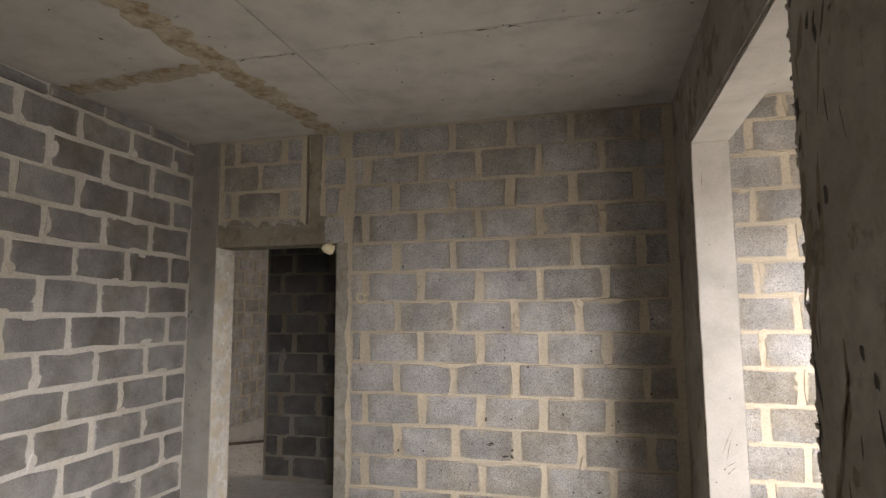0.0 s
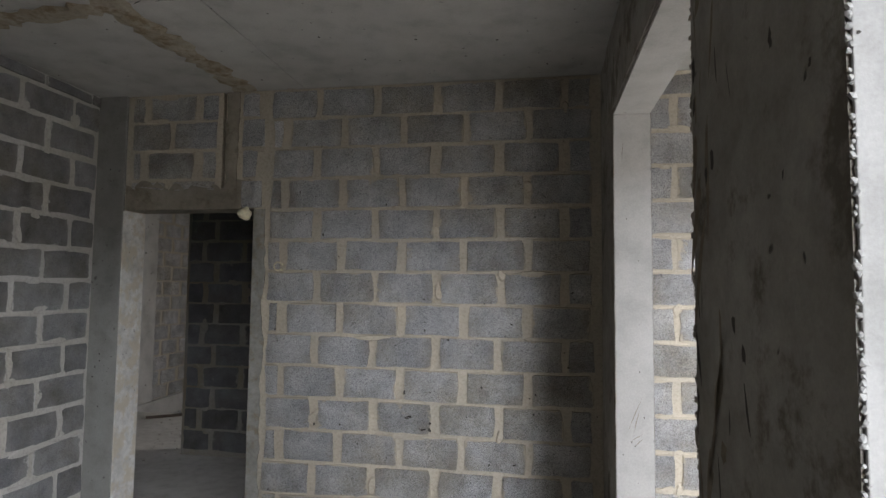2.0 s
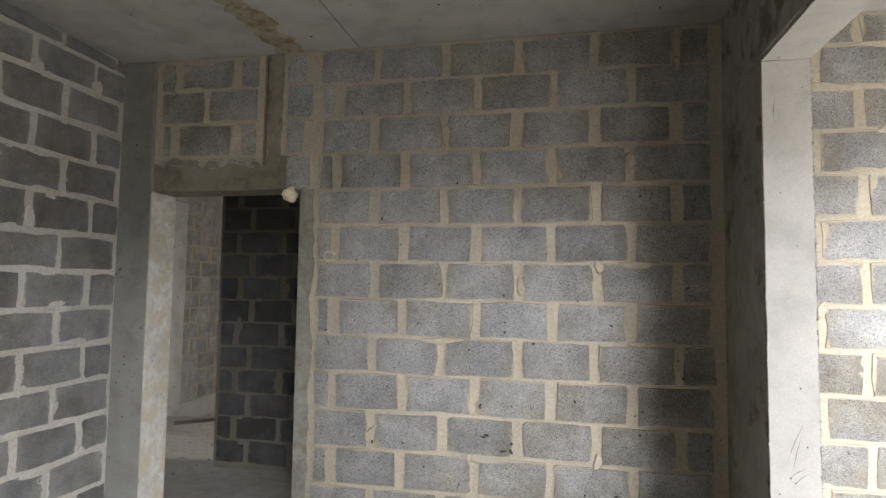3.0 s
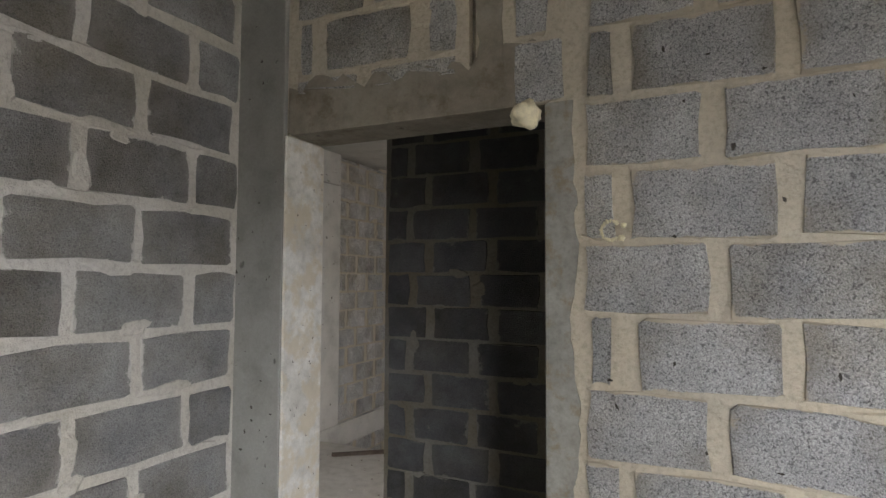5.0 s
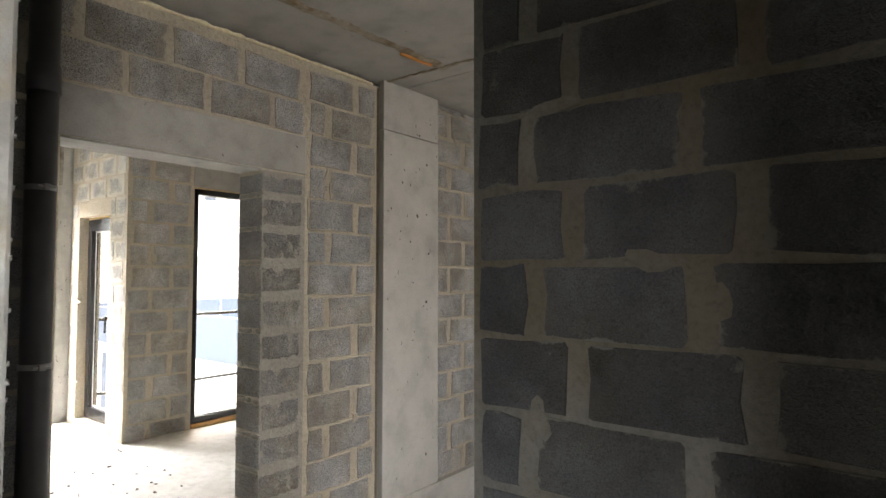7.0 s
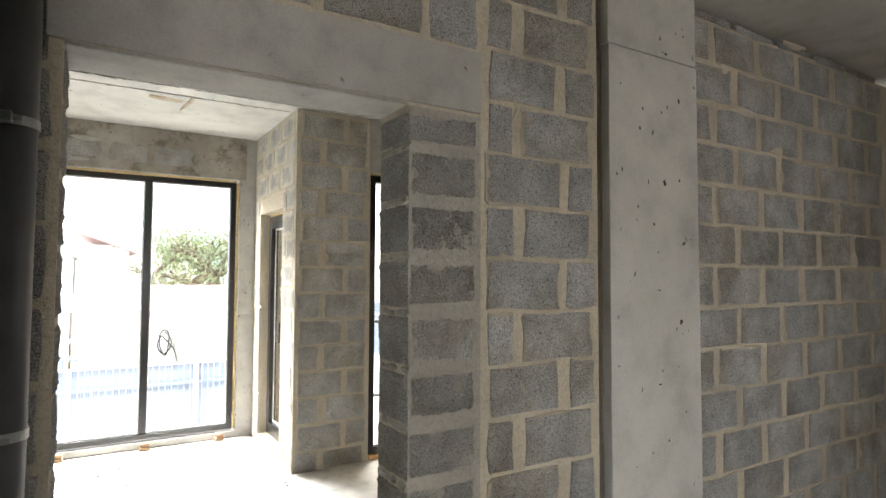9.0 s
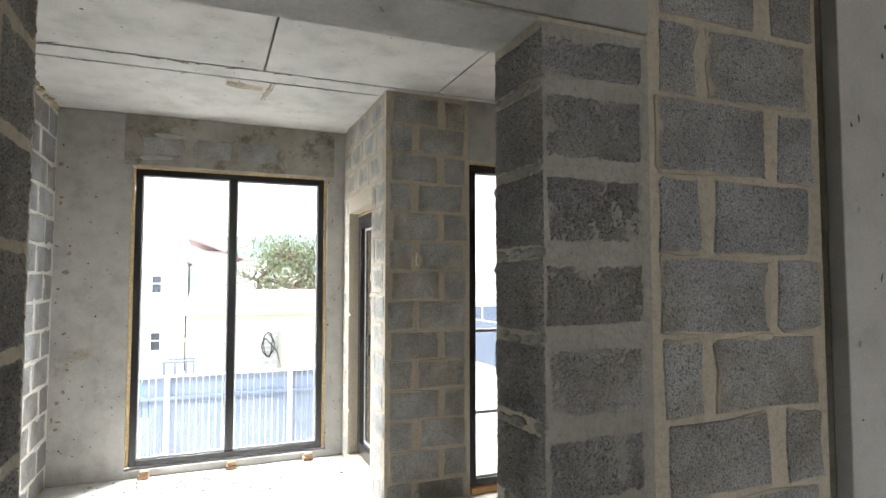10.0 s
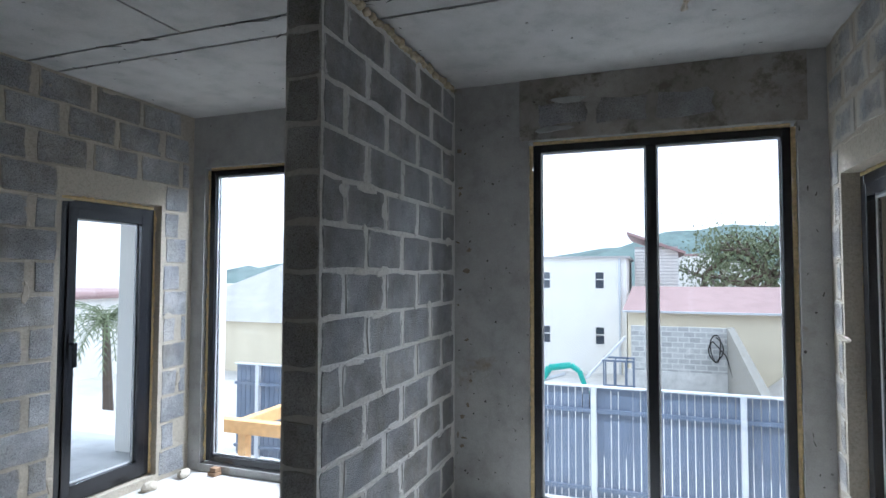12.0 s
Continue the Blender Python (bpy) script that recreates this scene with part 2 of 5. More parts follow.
def box(bm, lo, hi, bevel=0.0):
    """A box between two corners, added to bm."""
    c = [(a + b) / 2 for a, b in zip(lo, hi)]
    s = [abs(b - a) for a, b in zip(lo, hi)]
    made = bmesh.ops.create_cube(bm, size=1.0, matrix=Matrix.Translation(c) @ Matrix.Diagonal((*s, 1)))
    if bevel:
        edges = list({e for v in made["verts"] for e in v.link_edges})
        bmesh.ops.bevel(bm, geom=edges, offset=bevel, segments=2, affect="EDGES", profile=0.5)
    return bm


def boxes(*pairs, bevel=0.0):
    bm = bmesh.new()
    for lo, hi in pairs:
        box(bm, lo, hi, bevel)
    return bm


def tube(bm, a, b, r, seg=12, r2=None):
    a, b = Vector(a), Vector(b)
    q = (b - a).to_track_quat("Z", "Y").to_matrix().to_4x4()
    bmesh.ops.create_cone(bm, cap_ends=True, segments=seg, radius1=r, radius2=r if r2 is None else r2, depth=(b - a).length,
                          matrix=Matrix.Translation((a + b) / 2) @ q)
    return bm


def blob(bm, at, size, seed, sub=2):
    """A lumpy rounded mass."""
    made = bmesh.ops.create_icosphere(bm, subdivisions=sub, radius=1.0)
    for v in made["verts"]:
        n = 1 + 0.45 * noise.noise(v.co * 1.6 + Vector((seed * 3.1, seed, 0))) + 0.2 * noise.noise(v.co * 4.0 + Vector((seed, 0, seed * 2.7)))
        v.co = Vector(at) + Vector((v.co.x * size[0], v.co.y * size[1], v.co.z * size[2])) * n
    return bm


def wall_cells(a0, a1, z0, z1, holes):
    """Rectangles that fill a wall of that stretch and height round its holes (a, b, low, high)."""
    cuts = sorted({a0, a1, *[min(max(v, a0), a1) for h in holes for v in h[:2]]})
    out = []
    for p, q in zip(cuts, cuts[1:]):
        zs = [z0]
        for h in sorted(holes, key=lambda h: h[2]):
            if h[0] <= p + 1e-6 and h[1] >= q - 1e-6:
                zs += [h[2], h[3]]
        zs.append(z1)
        for lo, hi in zip(zs[::2], zs[1::2]):
            if hi - lo > 1e-4:
                out.append((p, q, lo, hi))
    return out


def wall_x(name, material, x0, x1, y0, y1, z0, z1, holes=(), label="", category="wall"):
    """A wall that runs along x; holes are (x, x, low, high)."""
    bm = boxes(*[((p, y0, lo), (q, y1, hi)) for p, q, lo, hi in wall_cells(x0, x1, z0, z1, holes)])
    return structure(finish(name, bm, material), label, category)


def wall_y(name, material, x0, x1, y0, y1, z0, z1, holes=(), label="", category="wall"):
    bm = boxes(*[((x0, p, lo), (x1, q, hi)) for p, q, lo, hi in wall_cells(y0, y1, z0, z1, holes)])
    return structure(finish(name, bm, material), label, category)


H = 2.88            # ceiling height
HEAD = 2.46         # head of windows
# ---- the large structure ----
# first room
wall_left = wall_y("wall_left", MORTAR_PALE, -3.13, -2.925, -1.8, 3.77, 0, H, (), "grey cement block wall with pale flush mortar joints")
wall_back = wall_x("wall_back", MORTAR_TAN, -4.99, 3.6, 3.77, 3.965, 0, H, [(-2.705, -1.728, 0, 2.083), (-1.985, -1.962, 2.22, H)], "grey cement block wall with tan mortar and a bare doorway")
wall_right = wall_y("wall_right", FORMED, 0.53, 0.72, -1.8, 3.77, 0, H, [(-1.55, 0.925, 0.09, HEAD), (1.645, 3.21, 0, 2.465)], "cast concrete wall with a wide opening and a window")
wall_rear = wall_x("wall_rear", MORTAR_TAN, -3.13, 0.72, -2.0, -1.8, 0, H, (), "grey cement block wall behind")
# side room
wall_side_near = wall_x("wall_side_near", MORTAR_TAN, 0.72, 3.6, 1.34, 1.5, 0, H, [(1.5, 3.3, 0.1, 2.4)], "grey cement block wall of the side room")
wall_side_far = wall_y("wall_side_far", MORTAR_TAN, 3.6, 3.8, 1.34, 3.98, 0, H, [(1.7, 3.6, 0.09, HEAD)], "grey cement block wall with a window opening")
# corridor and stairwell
wall_corridor = wall_x("wall_corridor", MORTAR_SHADED, -3.10, 1.4, 5.13, 5.33, 0, H, (), "cement block wall along the corridor, its shade put into the colour")
# the opening is out of view, placed so light reaches the hall wall
wall_corridor_end = wall_y("wall_corridor_end", MORTAR_SHADED, 1.4, 1.6, 3.98, 9.4, -2.9, H, [(6.0, 7.1, 0.3, 2.0)], "cement block wall closing the corridor, with an unseen stair window opening added for light")
wall_hall = wall_y("wall_hall", MORTAR_TAN, -5.2, -4.99, 1.67, 9.6, -2.9, H - 0.05, [(4.74, 5.73, 0, 2.14), (6.638, 6.66, 0, 2.83)], "grey cement block wall with a doorway into the bright room")
wall_stair_far = wall_x("wall_stair_far", MORTAR_TAN, -4.99, 1.4, 9.4, 9.6, -2.9, H, [(-3.6, -2.8, 1.3, 2.1)], "grey cement block wall of the stairwell")
# bright room
wall_window = wall_y("wall_window", CONCRETE, -9.30, -9.08, 1.47, 6.40, 0, H, [(1.79, 3.33, 0.06, 2.46), (4.475, 6.036, 0.06, 2.47)], "cast concrete wall with two tall windows")
wall_glass_door = wall_x("wall_glass_door", MORTAR_TAN, -9.08, -5.2, 1.47, 1.67, 0, H, [(-8.76, -7.95, 0.06, 2.11)], "grey cement block wall with a glass door")
wall_return = wall_x("wall_return", MORTAR_TAN, -9.08, -7.97, 6.19, 6.40, 0, H, [(-8.88, -8.13, 0.06, 2.125)], "narrow cement block wall with a glass door")
wall_pier = wall_y("wall_pier", MORTAR_TAN, -7.97, -7.76, 6.19, 9.6, 0, H, [(6.83, 8.36, 0.0, 2.425)], "cement block pier beside a tall glazed door")
wall_end = wall_x("wall_end", MORTAR_TAN, -7.76, -5.2, 9.4, 9.6, 0, H, (), "grey cement block wall")
partition = wall_x("partition_wall", MORTAR_PALE, -9.08, -7.35, 3.785, 3.96, 0, H - 0.04, (), "short cement block partition with pale mortar")

# concrete members
def trim(name, material, label, category, *pairs, bevel=0.004):
    return structure(finish(name, boxes(*pairs, bevel=bevel), material), label, category)


trim("door_column", COLUMN, "smooth cast concrete column beside the doorway", "column", ((-2.96, 3.745, 0), (-2.706, 3.768, H)))
trim("door_jamb_render", RENDERED, "patchy cement render on the doorway jamb", "door jamb", ((-2.7045, 3.748, 0), (-2.694, 3.972, 2.068)))
def ragged(name, material, label, category, y, x0, x1, z0, z1, d=0.006, edges="LRBT", rag=0.012, seed=1):
    """A skim of cement on a wall that faces -y, with a ragged outline on the sides named."""
    rnd = random.Random(seed)
    def wave(k):
        return rag * (noise.noise((k * 4.0, seed * 3.3, 0)) + 0.7 * noise.noise((k * 15.0, seed * 7.1, 0)) + rnd.uniform(-0.15, 0.15))
    pts = []
    n, m = max(2, int((x1 - x0) / 0.03)), max(2, int((z1 - z0) / 0.03))
    for i in range(n):
        pts.append((x0 + (x1 - x0) * i / n, z0 + (wave(i * 0.03) if "B" in edges and i else 0)))
    for i in range(m):
        pts.append((x1 + (wave(i * 0.03 + 5) if "R" in edges and i else 0), z0 + (z1 - z0) * i / m))
    for i in range(n):
        pts.append((x1 - (x1 - x0) * i / n, z1 + (wave(i * 0.03 + 9) if "T" in edges and i else 0)))
    for i in range(m):
        pts.append((x0 + (wave(i * 0.03 + 14) if "L" in edges and i else 0), z1 - (z1 - z0) * i / m))
    bm = bmesh.new()
    front = [bm.verts.new((x, y - d, z)) for x, z in pts]
    back = [bm.verts.new((x, y + 0.004, z)) for x, z in pts]
    bm.faces.new(front)
    for i in range(len(pts)):
        j = (i + 1) % len(pts)
        bm.faces.new((front[i], back[i], back[j], front[j]))
    return structure(finish(name, bm, material), label, category)


ragged("door_jamb_render_far", RAW, "rough grey cement strip beside the doorway", "door jamb", 3.77, -1.730, -1.655, 0.0, 2.07, 0.007, "R", 0.02, 4)
trim("door_jamb_far", RAW, "rough grey cement on the doorway reveal", "door jamb", ((-1.740, 3.764, 0), (-1.7275, 3.972, 2.07)))
ragged("door_lintel", SKIM, "stained cement skim over the doorway", "lintel", 3.77, -2.705, -1.745, 2.078, 2.25, 0.003, "T", 0.085, 9)
trim("door_soffit", SKIM, "rough cement soffit of the doorway", "lintel", ((-2.693, 3.767, 2.071), (-1.742, 3.97, 2.082)))
ragged("wall_chase", SKIM, "rough filled cable chase up the wall", "wall chase", 3.77, -1.955, -1.865, 2.20, H - 0.002, 0.006, "LR", 0.014, 12)
trim("chase_back", SKIM, "raw cement at the back of the cable chase", "wall chase", ((-1.99, 3.80, 2.13), (-1.957, 3.96, H)))
trim("opening_beam", FORMED, "brown-stained cast concrete beam over the wide opening", "beam", ((0.521, 1.2, 2.467), (0.528, 3.42, H)))
trim("opening_jamb", CEILING, "clean pale cast concrete jamb of the wide opening", "jamb", ((0.534, 3.202, 0), (0.716, 3.2095, 2.456)), bevel=0.002)
trim("opening_soffit", CEILING, "clean pale cast concrete soffit of the wide opening", "soffit", ((0.534, 1.646, 2.457), (0.716, 3.2095, 2.4645)), bevel=0.002)
trim("window_reveal", CONCRETE, "smooth pale concrete window reveal with small pits", "window reveal", ((0.534, 0.917, 0.09), (0.716, 0.9245, HEAD)), bevel=0.002)
trim("hall_column", CEILING, "smooth cast concrete column with shallow pits", "column", ((-4.988, 6.66, 0), (-4.94, 7.25, 2.535)), ((-4.988, 6.66, 2.541), (-4.943, 7.25, H)))
trim("jamb_mortar", MORTAR_GREY, "grey mortar face behind the rough jamb blocks", "jamb", ((-4.9895, 5.733, 0), (-4.9865, 6.034, 2.13)), bevel=0)
trim("column_gap", SKIM, "deep open joint beside the concrete column", "joint", ((-5.198, 6.638, 0), (-5.11, 6.66, 2.83)), bevel=0)
trim("hall_lintel", CONCRETE, "smooth grey concrete lintel over the doorway", "lintel", ((-4.988, 4.70, 2.142), (-4.976, 6.03, 2.37)), ((-5.195, 4.74, 2.13), (-4.988, 5.73, 2.141)))
trim("slab_edge_band", CEILING, "pale concrete band of the floor slab in the stairwell", "slab edge", ((-4.988, 6.655, -0.24), (-4.93, 9.39, 0.0)))
trim("window_head_plaster", FORMED, "stained cement render over the tall window", "lintel", ((-9.078, 4.42, 2.472), (-9.066, 6.09, H)))
trim("pier_lintel", CONCRETE, "plain concrete lintel over the glazed door", "lintel", ((-7.758, 6.82, 2.43), (-7.748, 9.38, H)))

# floors
floor = structure(finish("floor", boxes(((-9.3, 1.4, -0.25), (-5.2, 6.65, 0)), ((0.62, 1.3, -0.25), (3.8, 3.77, 0)), ((-5.2, 3.77, -0.25), (3.8, 6.65, 0)), ((-9.3, 6.65, -0.25), (-5.2, 9.6, 0)), ((-3.1, 6.65, -0.25), (1.6, 9.6, 0))), FLOOR), "dusty bare concrete screed floor", "floor")
# out of view; its dark tone only limits bounce light
floor_first = structure(finish("floor_first_room", boxes(((-3.2, -2.0, -0.25), (0.62, 3.77, -0.002))), LOW_BOUNCE), "unseen first-room floor, darkened to cut bounce light", "floor")
floor_lower = structure(finish("floor_lower", boxes(((-5.2, 5.3, -3.1), (1.6, 9.6, -2.9))), FLOOR), "dusty concrete floor of the storey below", "floor")


# ceiling: slab cast on formwork sheets, with narrow open joints between them
def ceiling_slab():
    xs = [-9.3, -7.905, -7.70, -5.1, -3.02, -1.40, 0.62, 3.8]
    ys = [-2.0, 1.0, 2.87, 5.36, 6.55, 9.6]
    bm = bmesh.new()
    for i, (x0, x1) in enumerate(zip(xs, xs[1:])):
        cuts = [-2.0, 0.15, 2.52, 4.6, 6.9, 9.6] if x0 >= -5.2 else ys
        if x1 < -7.69:
            cuts = [-2.0, 9.6]
        for y0, y1 in zip(cuts, cuts[1:]):
            dz = random.uniform(0, 0.004)
            g = 0.011 if x1 < -5 else 0.003
            box(bm, (x0 + g, y0 + g * 0.7, H + dz), (x1 - g, y1 - g * 0.7, H + 0.05))
    box(bm, (-9.3, -2.0, H + 0.05), (3.8, 9.6, H + 0.25))
    return structure(finish("ceiling", bm, CEILING), "bare cast concrete slab ceiling with formwork joints", "ceiling")


ceiling_slab()


# ---- lamps that stand for the sky in windows behind the camera's view ----
def sky_lamp(name, at, target, w, h, watts, colour=(0.93, 0.96, 1.0)):
    d = bpy.data.lights.new(name, "AREA")
    d.shape, d.size, d.size_y, d.energy, d.color = "RECTANGLE", w, h, watts, colour
    ob = new(name, d)
    ob.matrix_world = look(at, target)


sky_lamp("sky_light_window", (7.0, -5.0, 4.0), (-1.6, 2.2, 0.6), 3.5, 1.6, 320, (0.84, 0.91, 1.0))
sky_lamp("sky_light_yard", (2.6, -6.5, 3.3), (-0.2, 3.0, 0.8), 3.2, 1.6, 245, (0.85, 0.92, 1.0))
sky_lamp("sky_light_side_room", (2.4, 1.42, 1.6), (1.4, 3.7, 0.5), 1.6, 1.4, 3.6)
# added outside the unseen stair opening and aimed at the hall wall
sky_lamp("sky_light_stair", (2.6, 7.0, 2.0), (-5.0, 5.7, 0.4), 1.0, 1.0, 35, (1.0, 0.97, 0.92))
# sky over the tall windows, above their heads
sky_lamp("sky_light_tall_window", (-10.25, 5.24, 3.35), (-8.0, 5.24, 0.6), 1.6, 1.1, 130)
sky_lamp("sky_light_corner_window", (-10.25, 2.58, 3.35), (-8.0, 2.58, 0.6), 1.5, 1.1, 110)
sky_lamp("sky_light_terrace", (-8.75, 7.6, 3.35), (-6.8, 7.4, 0.5), 1.5, 0.9, 95)

# ---- outdoors ----
WHITE_WALL = plain("white_plaster", (0.78, 0.76, 0.72), 0.9, 0, 0.06, 1.2)
CREAM = plain("cream_plaster", (0.74, 0.66, 0.50), 0.9, 0, 0.08, 1.2)
PINK_ROOF = plain("faded_red_roofing", (0.36, 0.24, 0.23), 0.7, 0, 0.15, 2.0)
GREY_ROOF = plain("grey_sheet_roofing", (0.42, 0.41, 0.40), 0.7, 0, 0.15, 1.5)
SLAT = plain("blue_grey_slat_paint", (0.12, 0.15, 0.21), 0.5, 0, 0.15, 6.0)
POST = plain("pale_metal_post", (0.55, 0.57, 0.60), 0.4, 0.3, 0.08, 6.0)
DARK_GLASS = plain("dark_window_pane", (0.05, 0.06, 0.08), 0.15, 0, 0.1, 2.0)
TEAL = plain("teal_machine_paint", (0.02, 0.33, 0.27), 0.45, 0, 0.2, 5.0)
CLAD = plain("ochre_cladding_board", (0.44, 0.26, 0.14), 0.65, 0, 0.08, 9.0)
TIMBER = plain("fresh_timber", (0.62, 0.36, 0.15), 0.7, 0, 0.2, 14.0)
BARK = plain("bark", (0.10, 0.075, 0.055), 0.9, 0, 0.3, 12.0, 0.01)
LEAF = plain("leaves", (0.16, 0.19, 0.10), 0.7, 0, 0.35, 1.5)
# wooded green with the distance haze mixed into the colour
HILL_HAZED = plain("wooded_hillside", (0.13, 0.19, 0.18), 0.9, 0, 0.4, 0.12)
YARD = concrete_material("yard_concrete", (0.50, 0.49, 0.47), (0.62, 0.61, 0.58), (0.38, 0.34, 0.28), 0.0, 0.5, 0.66)
TERRACE = concrete_material("terrace_screed", (0.36, 0.38, 0.40), (0.44, 0.46, 0.48), (0.34, 0.34, 0.34), 0.0, 0.8, 0.7)


def far_block_material():
    m, N, L, P = mat("far_blockwork")
    pos = place(N)
    cx = N.new("ShaderNodeCombineXYZ")
    sp = N.new("ShaderNodeSeparateXYZ")
    L.new(pos, sp.inputs[0])
    L.new(sp.outputs["Y"], cx.inputs["X"])
    L.new(sp.outputs["Z"], cx.inputs["Y"])
    br = node(N, "ShaderNodeTexBrick", Scale=1.0)
    br.inputs["Color1"].default_value = (0.34, 0.34, 0.33, 1)
    br.inputs["Color2"].default_value = (0.46, 0.455, 0.44, 1)
    br.inputs["Mortar"].default_value = (0.60, 0.59, 0.56, 1)
    br.inputs["Mortar Size"].default_value = 0.018
    br.inputs["Brick Width"].default_value, br.inputs["Row Height"].default_value = 0.41, 0.21
    L.new(cx.outputs[0], br.inputs["Vector"])
    st = noise_tex(N, L, pos, 0.9, 5.0, 0.7)
    c = mix(N, L, ramp(N, L, st, [(0.52, (0, 0, 0)), (0.62, (0.8, 0.8, 0.8))]), br.outputs["Color"], (0.58, 0.57, 0.54))
    L.new(c, P.inputs["Base Color"])
    P.inputs["Roughness"].default_value = 0.95
    L.new(bump(N, L, br.outputs["Fac"], 0.5, 0.01), P.inputs["Normal"])
    return m


FAR_BLOCK = far_block_material()


def empty(name, at=(0, 0, 0)):
    ob = new(name)
    ob.location = at
    return ob


def under(parent, name, material, *pairs, bevel=0.0, label=""):
    """Boxes in world places as one part of parent."""
    o = Vector(parent.location)
    bm = boxes(*[(tuple(Vector(a) - o), tuple(Vector(b) - o)) for a, b in pairs], bevel=bevel)
    return part(name, bm, material, parent, label)


def ground_height(x, y):
    if x > -13:
        return -1.0
    t = min(1.0, (-13 - x) / 7.0)
    t = t * t * (3 - 2 * t)
    side = min(1.0, max(0.0, (12.0 - y) / 3.0))
    return -1.0 - 2.4 * t * side


def make_ground():
    bm = bmesh.new()
    xs = [-900, -300, -120, -60, -45, -36, -30, -26] + [-24 + 0.9 * i for i in range(14)] + [-9, -4, 5, 60, 300, 900]
    ys = [-900, -200, -60, -30, -18, -10, -5, 0, 3, 6, 8, 9, 10, 11, 12, 13, 16, 22, 30, 60, 200, 900]
    grid = [[bm.verts.new((x, y, ground_height(x, y))) for y in ys] for x in xs]
    for i in range(len(xs) - 1):
        for j in range(len(ys) - 1):
            bm.faces.new((grid[i][j], grid[i + 1][j], grid[i + 1][j + 1], grid[i][j + 1]))
    return structure(finish("ground", bm, YARD), "pale concrete yard running out to bare ground", "ground")


make_ground()
terrace = structure(finish("terrace_floor", boxes(((-9.55, 6.405, -0.95), (-7.975, 9.05, -0.05)), ((-9.75, -1.4, -0.95), (-6.2, 1.465, -0.05))), TERRACE), "smooth blue-grey terrace screed", "terrace")
# added dark ground, never in view, keeps bounce off the upper walls
structure(finish("side_yard", boxes(((0.73, -14.0, -0.95), (16.0, 1.29, -0.12))), LOW_BOUNCE), "unseen dark ground added to cut bounce through the window", "ground")
trim("plinth", CONCRETE, "concrete plinth under the house", "plinth", ((-9.28, 1.5, -0.98), (-9.12, 6.38, -0.255)))


def slat_fence(name, start, end, top, foot, label, post_gap=1.52, first=0.6, pitch=0.079):
    """A fence of upright slats on two rails between metal posts."""
    s, e = Vector((*start, 0)), Vector((*end, 0))
    d = (e - s).normalized()
    length = (e - s).length
    f = empty(name, (s.x, s.y, foot))
    f.rotation_euler = (0, 0, math.atan2(d.y, d.x))
    h = top - foot
    me_post = boxes(((-0.03, -0.03, 0), (0.03, 0.03, h)), bevel=0.004)
    p0 = part("post", me_post, POST, f)
    me_slat = boxes(((-0.0345, 0.032, 0.05), (0.0345, 0.05, h - 0.03)))
    s0 = part("slat", me_slat, SLAT, f)
    a, first_done = first, False
    while a < length:
        if not first_done:
            p0.location = (a, 0, 0)
            first_done = True
        else:
            q = p0.copy()
            scene.collection.objects.link(q)
            q.location = (a, 0, 0)
        a += post_gap
    n = int(length / pitch)
    rest = bmesh.new()
    for i in range(n):
        x = 0.04 + i * pitch
        if i == 0:
            s0.location = (x, 0, 0)
        elif i < 150:
            q = s0.copy()
            scene.collection.objects.link(q)
            q.location = (x, 0, random.uniform(-0.004, 0.004))
        else:
            box(rest, (x - 0.040, 0.032, 0.05), (x + 0.040, 0.05, h - 0.03))
    if n > 150:
        tagged(part("slats", rest, SLAT, f), kind="stuff")
    else:
        rest.free()
    part("rail", boxes(((0, -0.02, h - 0.02), (length, 0.055, h)), bevel=0.003), POST, f, "pale metal top rail")
    part("rail", boxes(((0, -0.015, 0.16), (length, 0.03, 0.2))), SLAT, f)
    part("rail", boxes(((0, -0.015, h - 0.3), (length, 0.03, h - 0.26))), SLAT, f)
    return tagged(f, label, "fence")


slat_fence("slat_fence", (-12.1, -0.35), (-12.1, 8.0), 0.33, -1.0, "blue-grey slatted fence with pale metal posts in the yard", first=0.39)
slat_fence("slat_fence", (-12.4, 12.8), (-27.5, 12.8), 0.33, -1.0, "long blue-grey slatted fence across the pale yard", 2.2, 1.6)
slat_fence("slat_fence", (-28.5, 11.0), (-28.5, 30.0), 0.33, -1.0, "distant blue-grey slatted fence before the unfinished building", 2.4, 1.2)


def house_window(parent, x, y, z, w, h, deep=0.12):
    """A two-light window in a wall that faces +x."""
    o = parent.location
    wnd = part("window", boxes(((x - deep - o.x, y - w / 2 - o.y, z - o.z), (x - deep + 0.02 - o.x, y + w / 2 - o.y, z + h - o.z))), DARK_GLASS, parent, "dark glazed window")
    fr = boxes(((-deep + 0.02, -w / 2, 0), (0.02, -w / 2 + 0.05, h)), ((-deep + 0.02, w / 2 - 0.05, 0), (0.02, w / 2, h)),
               ((-deep + 0.02, -w / 2 + 0.05, 0), (0.02, w / 2 - 0.05, 0.05)), ((-deep + 0.02, -w / 2 + 0.05, h - 0.05), (0.02, w / 2 - 0.05, h)),
               ((-deep + 0.02, -w / 2 + 0.05, h * 0.52), (0.0, w / 2 - 0.05, h * 0.52 + 0.05)))
    bmesh.ops.translate(fr, verts=fr.verts, vec=(x - o.x, y - o.y, z - o.z))
    part("frame", fr, WHITE_WALL, wnd)


